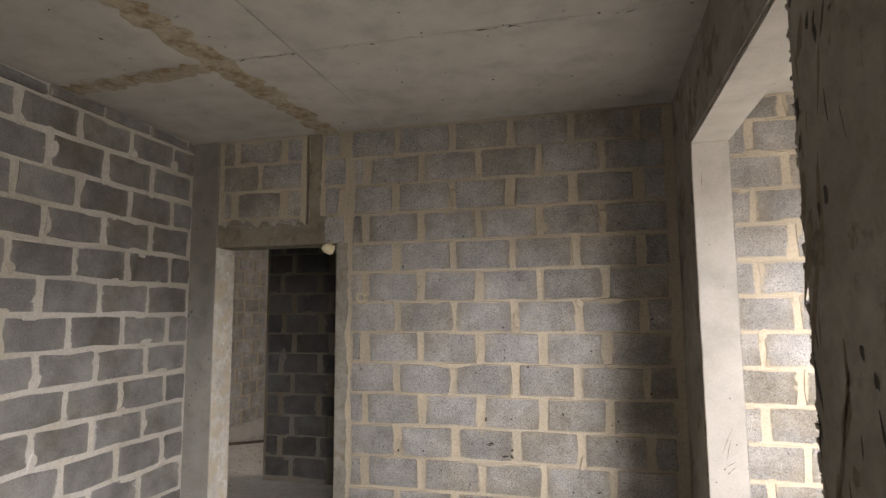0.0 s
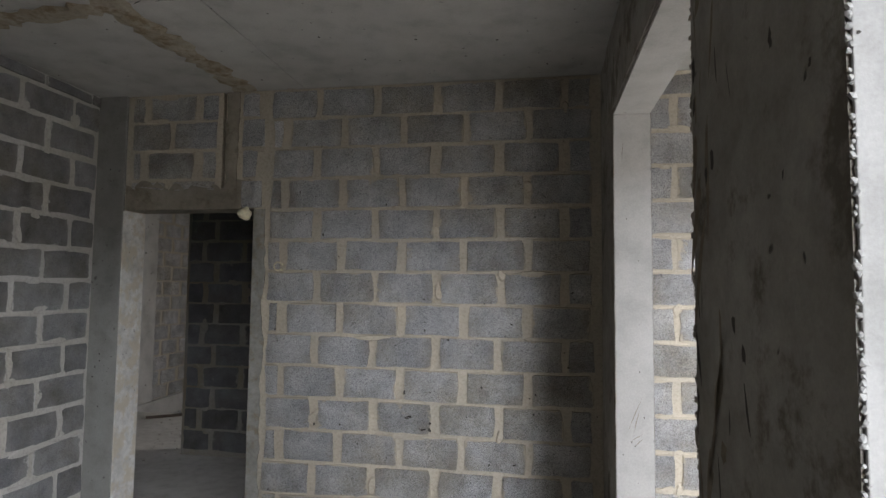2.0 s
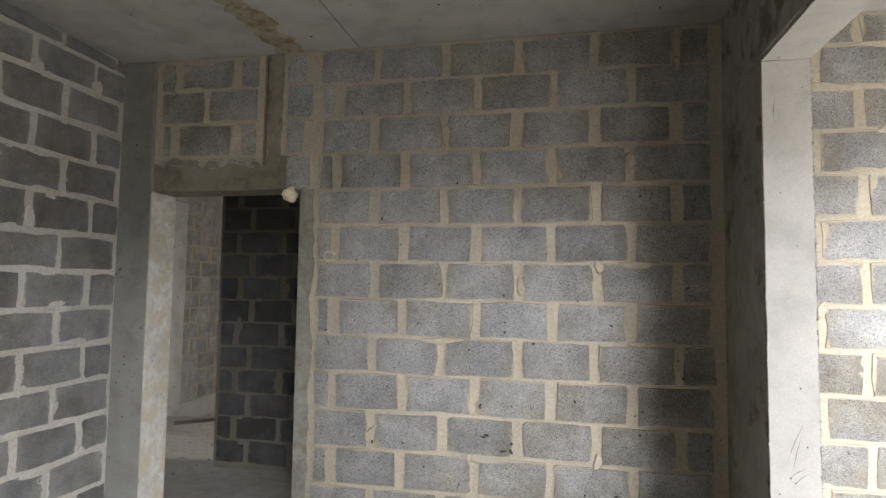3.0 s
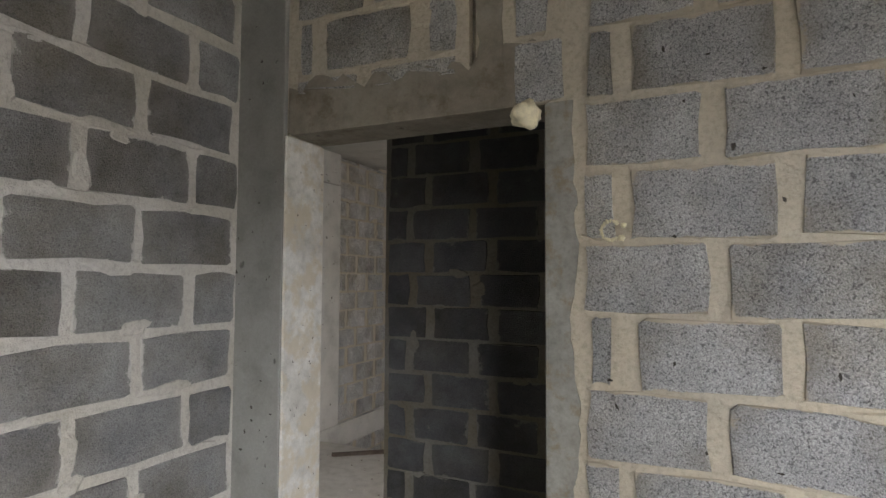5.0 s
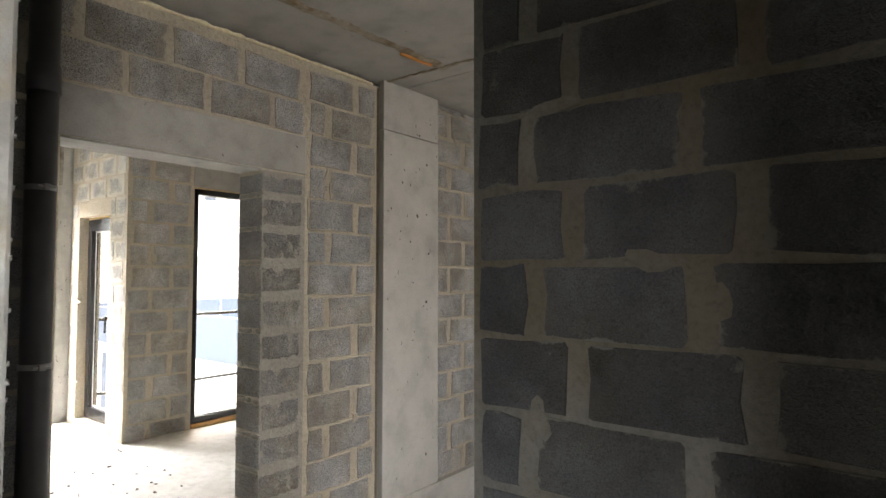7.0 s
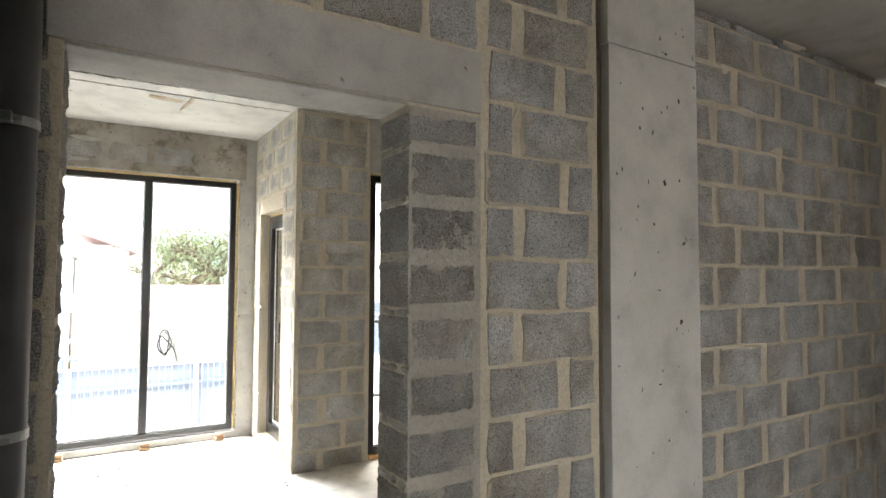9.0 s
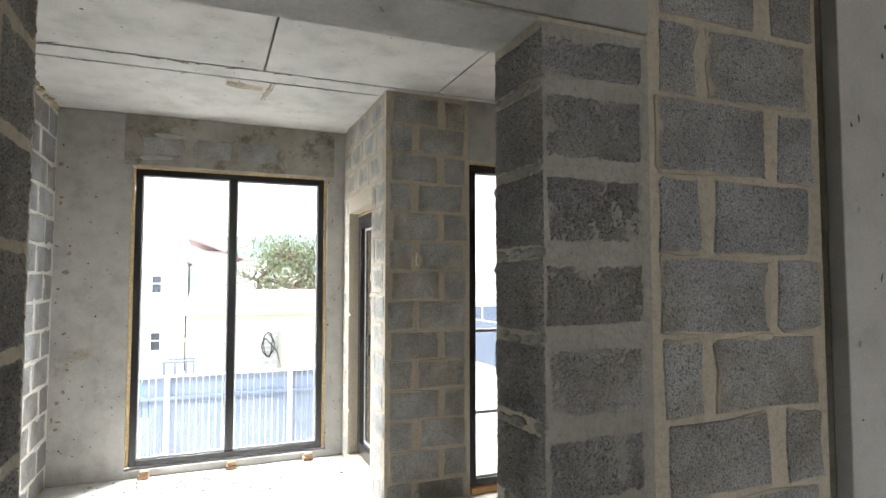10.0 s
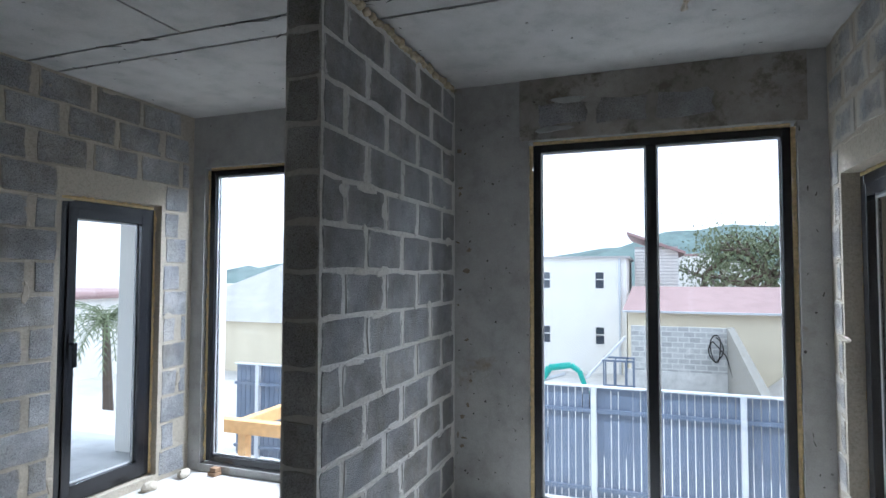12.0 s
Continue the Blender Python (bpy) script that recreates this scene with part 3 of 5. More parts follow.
def white_house():
    h = empty("house", (-36, 0, -3.5))
    holes = [(2.43, 2.94, 0.86, 1.78), (2.43, 2.94, -1.99, -1.03), (-0.25, 0.2, 0.86, 1.78), (-0.25, 0.2, -1.99, -1.03), (-3.2, -2.7, 0.86, 1.78), (-3.2, -2.7, -1.99, -1.03)]
    cells = []
    for lo, hi in ((-3.5, -0.5), (-0.5, 2.45)):
        cells += wall_cells(-6.0, 4.0, lo, hi, [q for q in holes if lo <= q[2] < hi])
    under(h, "wall", WHITE_WALL, *[((-36.2, p, lo), (-36, q, hi)) for p, q, lo, hi in cells])
    under(h, "side_wall", WHITE_WALL, ((-44, 3.8, -3.5), (-36.2, 4.0, 2.45)), ((-44, -6.0, -3.5), (-36.2, -5.8, 2.45)))
    under(h, "roof", GREY_ROOF, ((-44.1, -6.15, 2.45), (-35.85, 4.15, 2.56)))
    under(h, "drainpipe", POST, ((-35.98, 3.62, -3.5), (-35.9, 3.72, 2.44)))
    for y0, y1, z0, z1 in holes:
        house_window(h, -36, (y0 + y1) / 2, z0, y1 - y0, z1 - z0)
    tagged(h, "white plastered two-storey house with small sash windows", "house")
    g = empty("gabled_house", (-40, 5, -3.5))
    under(g, "wall", GREY_ROOF, ((-47, 4.3, -3.5), (-40, 6.6, 3.2)))
    for i in range(26):
        under(g, "siding_board", WHITE_WALL, ((-40.0, 4.3, -1.6 + i * 0.18), (-39.96, 6.6, -1.45 + i * 0.18)))
    bm = bmesh.new()
    vs = [bm.verts.new(Vector(c) - Vector((-40, 5, -3.5))) for c in ((-39.4, 3.9, 3.9), (-39.4, 6.95, 2.75), (-47, 6.95, 2.75), (-47, 3.9, 3.9), (-39.4, 3.9, 4.05), (-39.4, 6.95, 2.9), (-47, 6.95, 2.9), (-47, 3.9, 4.05))]
    for q in ((0, 1, 2, 3), (4, 5, 6, 7), (0, 1, 5, 4), (1, 2, 6, 5), (2, 3, 7, 6), (3, 0, 4, 7)):
        bm.faces.new([vs[i] for i in q])
    part("roof", bm, PINK_ROOF, g)
    tagged(g, "pale boarded house with a sloping roof behind", "house")


white_house()


def low_building():
    b = empty("low_building", (-32, 8, -3.4))
    under(b, "wall", CREAM, ((-38, 4.2, -3.4), (-32, 15.0, 0.12)))
    bm = bmesh.new()
    vs = [bm.verts.new(Vector(c) - Vector((-32, 8, -3.4))) for c in ((-31.5, 4.0, 0.08), (-31.5, 15.2, 0.08), (-35.5, 15.2, 1.05), (-35.5, 4.3, 1.05), (-38.5, 15.2, 0.1), (-38.5, 4.0, 0.1))]
    bm.faces.new((vs[0], vs[1], vs[2], vs[3]))
    bm.faces.new((vs[3], vs[2], vs[4], vs[5]))
    bm.faces.new((vs[0], vs[3], vs[5]))
    bm.faces.new((vs[1], vs[4], vs[2]))
    bm.faces.new((vs[0], vs[5], vs[4], vs[1]))
    part("roof", bm, PINK_ROOF, b, "faded red sheet roof")
    under(b, "gutter", POST, ((-31.5, 4.0, 0.0), (-31.4, 15.2, 0.08)))
    tagged(b, "long low cream building with a faded red roof", "building")
    w = empty("ruined_wall", (-30, 6, -3.4))
    under(w, "wall", FAR_BLOCK, ((-30.2, 4.4, -2.2), (-30, 7.9, -0.45)))
    under(w, "footing", YARD, ((-30.25, 4.2, -3.4), (-29.9, 7.9, -2.2)))
    bm = bmesh.new()
    vs = [bm.verts.new(Vector(c) - Vector((-30, 6, -3.4))) for c in ((-30, 7.9, -3.4), (-20, 7.9, -3.4), (-20, 7.9, -2.0), (-30, 7.9, -0.4), (-30, 8.15, -3.4), (-20, 8.15, -3.4), (-20, 8.15, -2.0), (-30, 8.15, -0.4))]
    for q in ((0, 1, 2, 3), (4, 5, 6, 7), (0, 1, 5, 4), (1, 2, 6, 5), (2, 3, 7, 6), (3, 0, 4, 7)):
        bm.faces.new([vs[i] for i in q])
    part("side_wall", bm, RAW, w, "raw sloping concrete wall")
    tagged(w, "roofless grey block ruin with a sloping concrete wall", "wall")
    c = empty("coiled_cable", (-29.96, 7.5, -1.3))
    cv = bmesh.new()
    pts = [Vector((0.03, 0.2 * math.sin(a) * (1 + 0.35 * math.sin(1.3 * a)), 0.5 * math.cos(a) * (1 - 0.2 * math.sin(0.7 * a)))) for a in [i * 0.5 for i in range(25)]]
    pts += [Vector((0.05 + 0.4 * i, 0.35 + 0.02 * i, -0.2 - 0.18 * i)) for i in range(8)]
    for p, q in zip(pts, pts[1:]):
        tube(cv, p, q, 0.022, 5)
    part("cable", cv, BLACK, c)
    tagged(c, "black cable hung in loose loops on the ruined wall", "cable")


low_building()


def excavator():
    e = empty("excavator", (-22, 1.6, ground_height(-22, 1.6)))
    g = ground_height(-22, 1.6)
    under(e, "track", BLACK, ((-22.9, 0.3, g), (-22.4, 2.4, g + 0.55)), bevel=0.2)
    under(e, "track", BLACK, ((-21.6, 0.3, g), (-21.1, 2.4, g + 0.55)), bevel=0.2)
    under(e, "body", TEAL, ((-22.7, 0.1, g + 0.6), (-21.3, 1.6, g + 1.35)), bevel=0.12)
    cabin = under(e, "cab", TEAL, ((-22.0, 1.0, g + 1.35), (-21.3, 1.9, g + 2.1)), bevel=0.08)
    bm = bmesh.new()
    pts = [(-22, 1.9, g + 1.5), (-22, 2.45, g + 2.35), (-22, 3.05, g + 2.45), (-22, 3.28, g + 2.3), (-22, 3.5, g + 1.7)]
    for i, (p, q) in enumerate(zip(pts, pts[1:])):
        r0, r1 = 0.11 - 0.012 * i, 0.10 - 0.012 * i
        tube(bm, Vector(p) - Vector(e.location), Vector(q) - Vector(e.location), r0, 8, r1)
    part("boom", bm, TEAL, e)
    bm = tube(bmesh.new(), Vector((-22, 2.0, g + 1.9)) - Vector(e.location), Vector((-22, 2.9, g + 2.2)) - Vector(e.location), 0.05, 8)
    part("hydraulic_ram", bm, STEEL, e)
    under(e, "bucket", BLACK, ((-22.25, 3.3, g + 1.15), (-21.75, 3.75, g + 1.7)), bevel=0.1)
    tagged(e, "small teal excavator with its boom folded", "excavator")
    k = empty("metal_cage", (-22, 4.3, ground_height(-22, 4.3)))
    g2 = ground_height(-22, 4.3)
    bars = []
    for y in (3.92, 4.2, 4.5, 4.7):
        bars += [((-22.03, y, g2), (-21.99, y + 0.04, -0.80)), ((-22.73, y, g2), (-22.69, y + 0.04, -0.80))]
    for z in (-0.8, -1.6, -2.4):
        bars += [((-22.05, 3.9, z), (-21.98, 4.75, z + 0.05)), ((-22.75, 3.9, z), (-22.68, 4.75, z + 0.05))]
    for b in bars:
        under(k, "bar", SLAT, b)
    bm = tube(bmesh.new(), Vector((-22, 3.45, -1.3)) - Vector(k.location), Vector((-22.3, 4.5, -0.15)) - Vector(k.location), 0.04, 6)
    part("prop", bm, POST, k)
    tagged(k, "blue-grey metal cage frame on the ground", "metal frame")


excavator()


def tree(name, base, height, spread, n_leaf, seed, label, leaf=0.16, low=0.35):
    rnd = random.Random(seed)
    t = empty(name, base)
    bm = bmesh.new()
    tips = []

    def limb(p, d, length, r, depth):
        q = p + d * length
        tube(bm, p, q, r, 7, r * 0.65)
        if depth == 0 or r < 0.02:
            tips.append(q)
            return
        tips.append(p.lerp(q, 0.6))
        for _ in range(rnd.choice((2, 3, 3))):
            e = (d + Vector((rnd.uniform(-1, 1) * spread, rnd.uniform(-1, 1) * spread, rnd.uniform(-0.25, 0.6)))).normalized()
            limb(q, e, length * rnd.uniform(0.6, 0.8), r * 0.62, depth - 1)

    limb(Vector((0, 0, 0)), Vector((0.05, 0.05, 1)), height * low, height * 0.035, 4)
    part("trunk", bm, BARK, t)
    lf = bmesh.new()
    for _ in range(n_leaf):
        c = rnd.choice(tips) + Vector((rnd.gauss(0, 0.8), rnd.gauss(0, 0.8), rnd.gauss(-0.1, 0.45)))
        m = Matrix.Translation(c) @ Euler((rnd.uniform(0, 6), rnd.uniform(0, 6), rnd.uniform(0, 6))).to_matrix().to_4x4()
        s = leaf * rnd.uniform(0.6, 1.3)
        vs = [lf.verts.new(m @ Vector(q)) for q in ((-s, 0, 0), (0, -s * 0.5, s * 0.15), (s, 0, 0), (0, s * 0.5, s * 0.15))]
        lf.faces.new(vs)
    tagged(part("crown", lf, LEAF, t), kind="stuff")
    return tagged(t, label, "tree")


tree("tree", (-41, 9.6, -3.4), 12.0, 1.6, 3000, 4, "broad airy tree with bare lower limbs", 0.10, 0.27)
tree("tree", (-44, 7.9, -3.4), 11.5, 1.5, 2600, 15, "leafy olive-green tree beside the low roof", 0.11, 0.27)
tree("tree", (-43, 12.6, -3.4), 11.5, 1.6, 2800, 9, "spreading airy tree with bare lower limbs", 0.10, 0.27)


def palm():
    p = empty("palm_tree", (-17.9, -9.5, -3.3))
    bm = bmesh.new()
    pts = [Vector((0.03 * i, 0, 0.51 * i)) for i in range(8)]
    for i, (a, b) in enumerate(zip(pts, pts[1:])):
        tube(bm, a, b, 0.17 - 0.01 * i, 9, 0.15 - 0.01 * i)
    part("trunk", bm, BARK, p)
    rnd = random.Random(3)
    for k in range(44):
        fr = bmesh.new()
        a, up = k * 2.4, rnd.uniform(-0.5, 1.2)
        q = pts[-1].copy()
        d = Vector((math.cos(a), math.sin(a), up)).normalized()
        for j in range(9):
            r = q + d * 0.21
            tube(fr, q, r, 0.012, 4)
            side = d.cross(Vector((0, 0, 1))).normalized()
            for sgn in (-1, 1):
                tip = q + side * sgn * 0.42 * (1 - j / 12) + d * 0.25 + Vector((0, 0, -0.1))
                vs = [fr.verts.new(v) for v in (q, q + d * 0.05, tip)]
                fr.faces.new(vs)
            q, d = r, (d + Vector((0, 0, -0.19))).normalized()
        part("frond", fr, LEAF, p)
    tagged(p, "green palm tree beyond the terrace", "tree")


palm()


def hip_house():
    h = empty("grey_roofed_house", (-30, -13, -3.4))
    under(h, "wall", CREAM, ((-40, -20.0, -3.4), (-30, -8.6, -0.75)))
    bm = bmesh.new()
    cs = [(-29.5, -20.5, -0.8), (-29.5, -8.1, -0.8), (-40.5, -8.1, -0.8), (-40.5, -20.5, -0.8), (-35, -15.5, 2.3), (-35, -11.8, 2.3)]
    vs = [bm.verts.new(Vector(c) - Vector((-30, -13, -3.4))) for c in cs]
    for q in ((0, 1, 5, 4), (1, 2, 5), (2, 3, 4, 5), (3, 0, 4), (0, 3, 2, 1)):
        bm.faces.new([vs[i] for i in q])
    part("roof", bm, GREY_ROOF, h, "grey hipped sheet roof")
    under(h, "chimney", GREY_ROOF, ((-35.4, -12.4, 1.4), (-34.8, -11.4, 2.9)))
    tagged(h, "cream house with a grey hipped roof", "house")
    b = empty("pink_roofed_house", (-24, -22, -3.4))
    under(b, "wall", WHITE_WALL, ((-31, -27, -3.4), (-24.5, -20, 0.4)))
    under(b, "roof", PINK_ROOF, ((-31.4, -27.4, 0.4), (-24.1, -19.6, 0.75)), bevel=0.15)
    tagged(b, "white house with a faded red roof", "house")


hip_house()


def block_building():
    b = empty("unfinished_building", (-32, 24, -1))
    under(b, "wall", FAR_BLOCK, *[((-32.2, p, lo), (-32, q, hi)) for p, q, lo, hi in wall_cells(17.0, 34.0, -1.0, 12.5, [(20.3, 21.2, 5.5, 6.1)])])
    under(b, "side_wall", FAR_BLOCK, ((-44, 16.8, -1.0), (-32, 17.0, 12.5)))
    for z in (2.45, 6.55, 10.6):
        under(b, "concrete_band", WHITE_WALL, ((-31.98, 17.0, z), (-31.9, 34.0, z + 0.5)))
    for y in (17.0, 23.55, 30.0):
        under(b, "concrete_column", WHITE_WALL, ((-31.97, y, -1.0), (-31.86, y + 0.95, 12.5)))
    house_window(b, -32, 20.75, 5.5, 0.9, 0.6)
    under(b, "roof", YARD, ((-44, 16.8, 12.5), (-31.8, 34, 12.8)))
    tagged(b, "tall unfinished grey block building with concrete bands", "building")


block_building()


def backdrop_hill():
    bm = bmesh.new()
    n = 90
    top, foot = [], []
    for i in range(n):
        y = -260 + 8 * i
        hgt = 8 + 20 * math.exp(-((y - 45) / 70) ** 2) + 6 * math.exp(-((y + 120) / 60) ** 2) + 2.5 * noise.noise((y * 0.05, 0, 0)) + 0.9 * noise.noise((y * 0.3, 5, 0))
        top.append(bm.verts.new((-340, y, hgt)))
        foot.append(bm.verts.new((-250, y, -6)))
    for i in range(n - 1):
        bm.faces.new((foot[i], foot[i + 1], top[i + 1], top[i]))
    structure(finish("backdrop", bm, HILL_HAZED, None, True), "wooded hill on the skyline", "hill")
    rnd = random.Random(11)
    spots = ((7.0, 2.5), (8.7, 4.0), (10.2, 3.2), (12.0, 4.4), (14.5, 3.0), (-34, 3.0), (-40, 2.0), (-50, 2.6))
    for y, top_z in spots:
        far = -80 - 4.5 * (spots.index((y, top_z)) % 4)
        d = empty("distant_house", (far, y, -5))
        w = rnd.uniform(1.1, 1.9)
        under(d, "wall", WHITE_WALL, ((far - 3, y - w, -5), (far, y + w, top_z)))
        under(d, "roof", PINK_ROOF if rnd.random() < 0.5 else GREY_ROOF, ((far - 3.2, y - w - 0.15, top_z), (far + 0.2, y + w + 0.15, top_z + 0.3)))
        tagged(d, "small distant town house on the slope", "house", "distant houses")


backdrop_hill()


def cladding(name, x0, x1, y, z0, z1, label, pitch=0.215):
    """Horizontal boards on a wall that faces -y."""
    back = structure(finish(name, boxes(((x0, y + 0.012, z0), (x1, y + 0.035, z1))), WOOD), label, "cladding")
    z = z0
    while z < z1 - 0.02:
        part("board", boxes(((x0, y - 0.008, z + 0.005), (x1, y + 0.012, min(z + pitch - 0.005, z1))), bevel=0.003), CLAD, back)
        z += pitch
    return back


structure(finish("wall_terrace", boxes(((-9.75, 9.105, -0.95), (-7.975, 9.35, 3.3))), WHITE_WALL), "outer wall beside the terrace", "wall")
cladding("cladding_terrace", -9.75, -7.98, 9.06, -0.05, 3.3, "ochre horizontal board cladding on the terrace wall")
cladding("cladding_side", 0.75, 1.48, 1.30, -0.05, 3.2, "broad ochre cladding panels beside the window", 1.22)


def railing():
    r = empty("terrace_railing", (-9.45, 6.5, -0.05))
    for y in (6.55, 9.0):
        p = under(r, "post", BLACK, ((-9.475, y - 0.025, -0.04), (-9.425, y + 0.025, 1.0)), bevel=0.004)
        part("base_plate", boxes(((-0.06, y - 6.5 - 0.06, 0.0), (0.06, y - 6.5 + 0.06, 0.012))), BLACK, p)
    under(r, "top_rail", BLACK, ((-9.49, 6.45, 1.0), (-9.41, 9.04, 1.035)), bevel=0.005)
    under(r, "bottom_rail", BLACK, ((-9.465, 6.45, 0.15), (-9.435, 9.04, 0.185)), bevel=0.004)
    tagged(r, "black metal terrace railing with two slim rails", "railing")


railing()


def side_terrace():
    structure(finish("pillar", boxes(((-9.75, 0.55, -0.05), (-9.36, 1.46, 3.2)), bevel=0.01), WHITE_WALL), "white plastered pillar outside the glass door", "pillar")
    r = empty("terrace_railing", (-9, -1.3, -0.05))
    under(r, "top_rail", BLACK, ((-9.7, -1.35, 0.98), (-6.3, -1.29, 1.02)))
    under(r, "glass_panel", GLASS, ((-9.7, -1.325, 0.05), (-6.3, -1.315, 0.98)))
    for x in (-9.65, -8.0, -6.35):
        under(r, "post", BLACK, ((x - 0.02, -1.34, -0.05), (x + 0.02, -1.30, 0.98)))
    tagged(r, "glass terrace railing with a dark top rail", "railing")
    b = empty("deck_substructure", (-10.5, 1.2, -1.0))
    under(b, "beam", TIMBER, ((-10.56, 0.0, -0.12), (-10.44, 3.6, 0.02)), bevel=0.006)
    under(b, "beam", TIMBER, ((-11.6, 1.0, -0.12), (-10.56, 1.1, 0.02)), bevel=0.006)
    for y in (0.05, 1.05, 3.45):
        under(b, "post", TIMBER, ((-10.55, y, -1.0), (-10.45, y + 0.1, -0.12)), bevel=0.006)
    tagged(b, "fresh orange timber deck frame in the yard", "deck")


side_terrace()


# ---- windows and glazed doors ----
def foam_bead(bm, a, b, r, seed, step=0.03):
    """A lumpy bead of foam from a to b."""
    rnd = random.Random(seed)
    a, b = Vector(a), Vector(b)
    n = max(3, int((b - a).length / step))
    d = (b - a).normalized()
    s = d.orthogonal().normalized()
    t = d.cross(s)
    rings = []
    for i in range(n + 1):
        c = a.lerp(b, i / n)
        k = r * rnd.uniform(0.55, 1.35)
        rings.append([bm.verts.new(c + s * math.cos(q * math.tau / 7) * k * rnd.uniform(0.85, 1.15) + t * math.sin(q * math.tau / 7) * k) for q in range(7)])
    for u, v in zip(rings, rings[1:]):
        for q in range(7):
            bm.faces.new((u[q], u[(q + 1) % 7], v[(q + 1) % 7], v[q]))
    bm.faces.new(rings[0])
    bm.faces.new(rings[-1])
    return bm


def glazing(name, m, w, h, label, category, mullions=(), rails=(), face=0.055, depth=0.07, sash=None, handle=None, foam=0.014, seed=1, glass_at=0.034, lip=0.012):
    """A glazed frame of width w and height h. Its own x runs across, y outwards, z up, from the lower corner; m is its place.
    sash: (from, to) of an opening leaf within it."""
    f = structure(new(name), label, category)
    f.matrix_world = m
    fr = boxes(((0, 0, 0), (face, depth, h)), ((w - face, 0, 0), (w, depth, h)), ((face, 0, h - face), (w - face, depth, h)), ((face, 0, 0), (w - face, depth, face)), bevel=0.004)
    part("window_frame", fr, BLACK, f, "matt black metal frame")
    cuts = [face] + [v for c in mullions for v in (c - 0.03, c + 0.03)] + [w - face]
    for c in mullions:
        part("mullion", boxes(((c - 0.03, 0.002, face), (c + 0.03, depth - 0.002, h - face)), bevel=0.004), BLACK, f)
    for x0, x1 in zip(cuts[::2], cuts[1::2]):
        z0, z1 = face, h - face
        if sash and abs(x0 - sash[0]) < 0.08:
            s = 0.065
            leaf = part("sash", boxes(((x0, -0.012, z0), (x0 + s, depth - 0.015, z1)), ((x1 - s, -0.012, z0), (x1, depth - 0.015, z1)),
                                      ((x0 + s, -0.012, z1 - s), (x1 - s, depth - 0.015, z1)), ((x0 + s, -0.012, z0), (x1 - s, depth - 0.015, z0 + s)), bevel=0.004), BLACK, f, "black opening leaf")
            if handle:
                hx = x0 + s / 2 if handle == "low" else x1 - s / 2
                hb = boxes(((hx - 0.014, -0.022, 0.95), (hx + 0.014, -0.012, 1.12)), ((hx - 0.011, -0.06, 1.04), (hx + 0.011, -0.022, 1.062)), ((hx - 0.011, -0.07, 0.90), (hx + 0.011, -0.055, 1.062)), bevel=0.003)
                part("handle", hb, BLACK, leaf)
            x0, x1, z0, z1 = x0 + s, x1 - s, z0 + s, z1 - s
        pane = part("pane", boxes(((x0, glass_at, z0), (x1, glass_at + 0.006, z1))), GLASS, f)
        pane.visible_shadow = False
        part("spacer", boxes(((x0, glass_at - 0.006, z0), (x0 + lip, glass_at - 0.001, z1)), ((x1 - lip, glass_at - 0.006, z0), (x1, glass_at - 0.001, z1)), ((x0 + lip, glass_at - 0.006, z1 - lip), (x1 - lip, glass_at - 0.001, z1)), ((x0 + lip, glass_at - 0.006, z0), (x1 - lip, glass_at - 0.001, z0 + lip))), SPACER, f, "pale metal glazing spacer")
    if foam:
        bm = bmesh.new()
        o = foam * 0.8
        foam_bead(bm, (-o, 0.02, 0), (-o, 0.02, h), foam, seed)
        foam_bead(bm, (w + o, 0.02, 0), (w + o, 0.02, h), foam, seed + 1)
        foam_bead(bm, (0, 0.02, h + o), (w, 0.02, h + o), foam, seed + 2)
        part("foam_seal", bm, FOAM, f, "lumpy yellow expanding foam round the frame", True)
    return f


def facing(x, y, z, turn):
    """The place of a frame that looks into the room; turn 90: wall facing +x, 180: wall facing +y, 0: wall facing -y."""
    return pose(x, y, z, 0, 0, turn)


glazing("window_1", facing(-9.115, 4.502, 0.075, 90), 1.508, 2.372, "tall two-light black window packed up on timber blocks", "window", (0.741,), face=0.05, foam=0.019, seed=3)
glazing("window_2", facing(-9.115, 1.82, 0.075, 90), 1.478, 2.36, "tall two-light black window beside the corner", "window", (0.76,), face=0.05, foam=0.019, seed=8)
glazing("door_1", facing(-7.975, 1.62, 0.07, 180), 0.76, 2.005, "closed black glass door onto the terrace", "door", sash=(0.055, 0.73), handle="low", foam=0.018, seed=14)
glazing("door_2", facing(-8.86, 6.27, 0.07, 0), 0.71, 2.03, "closed black glass door in the narrow wall", "door", sash=(0.055, 0.66), handle="high", foam=0.015, seed=21)
glazing("door_3", facing(-7.80, 6.845, 0.045, 90), 1.50, 2.365, "tall black glazed door with a wide fixed pane", "door", (0.66,), sash=(0.69, 1.44), seed=27)
glazing("window_3", facing(0.630, 0.897, 0.10, -90), 2.5, 2.34, "tall black window with a bare foam joint", "window", (1.25,), face=0.045, depth=0.06, foam=0.0, seed=33, glass_at=0.045, lip=0.045)
near_window = bpy.data.objects["window_3"]
part("outer_profile", boxes(((0.044, 0.053, 0.045), (0.058, 0.066, 2.295)), ((2.442, 0.053, 0.045), (2.456, 0.066, 2.295)), bevel=0.003), SPACER, near_window, "pale aluminium outer profile")

timber_sill = structure(finish("sill_board", boxes(((-7.86, 6.85, 0.0), (-7.77, 8.34, 0.042)), bevel=0.004), TIMBER), "raw orange timber threshold board", "sill")


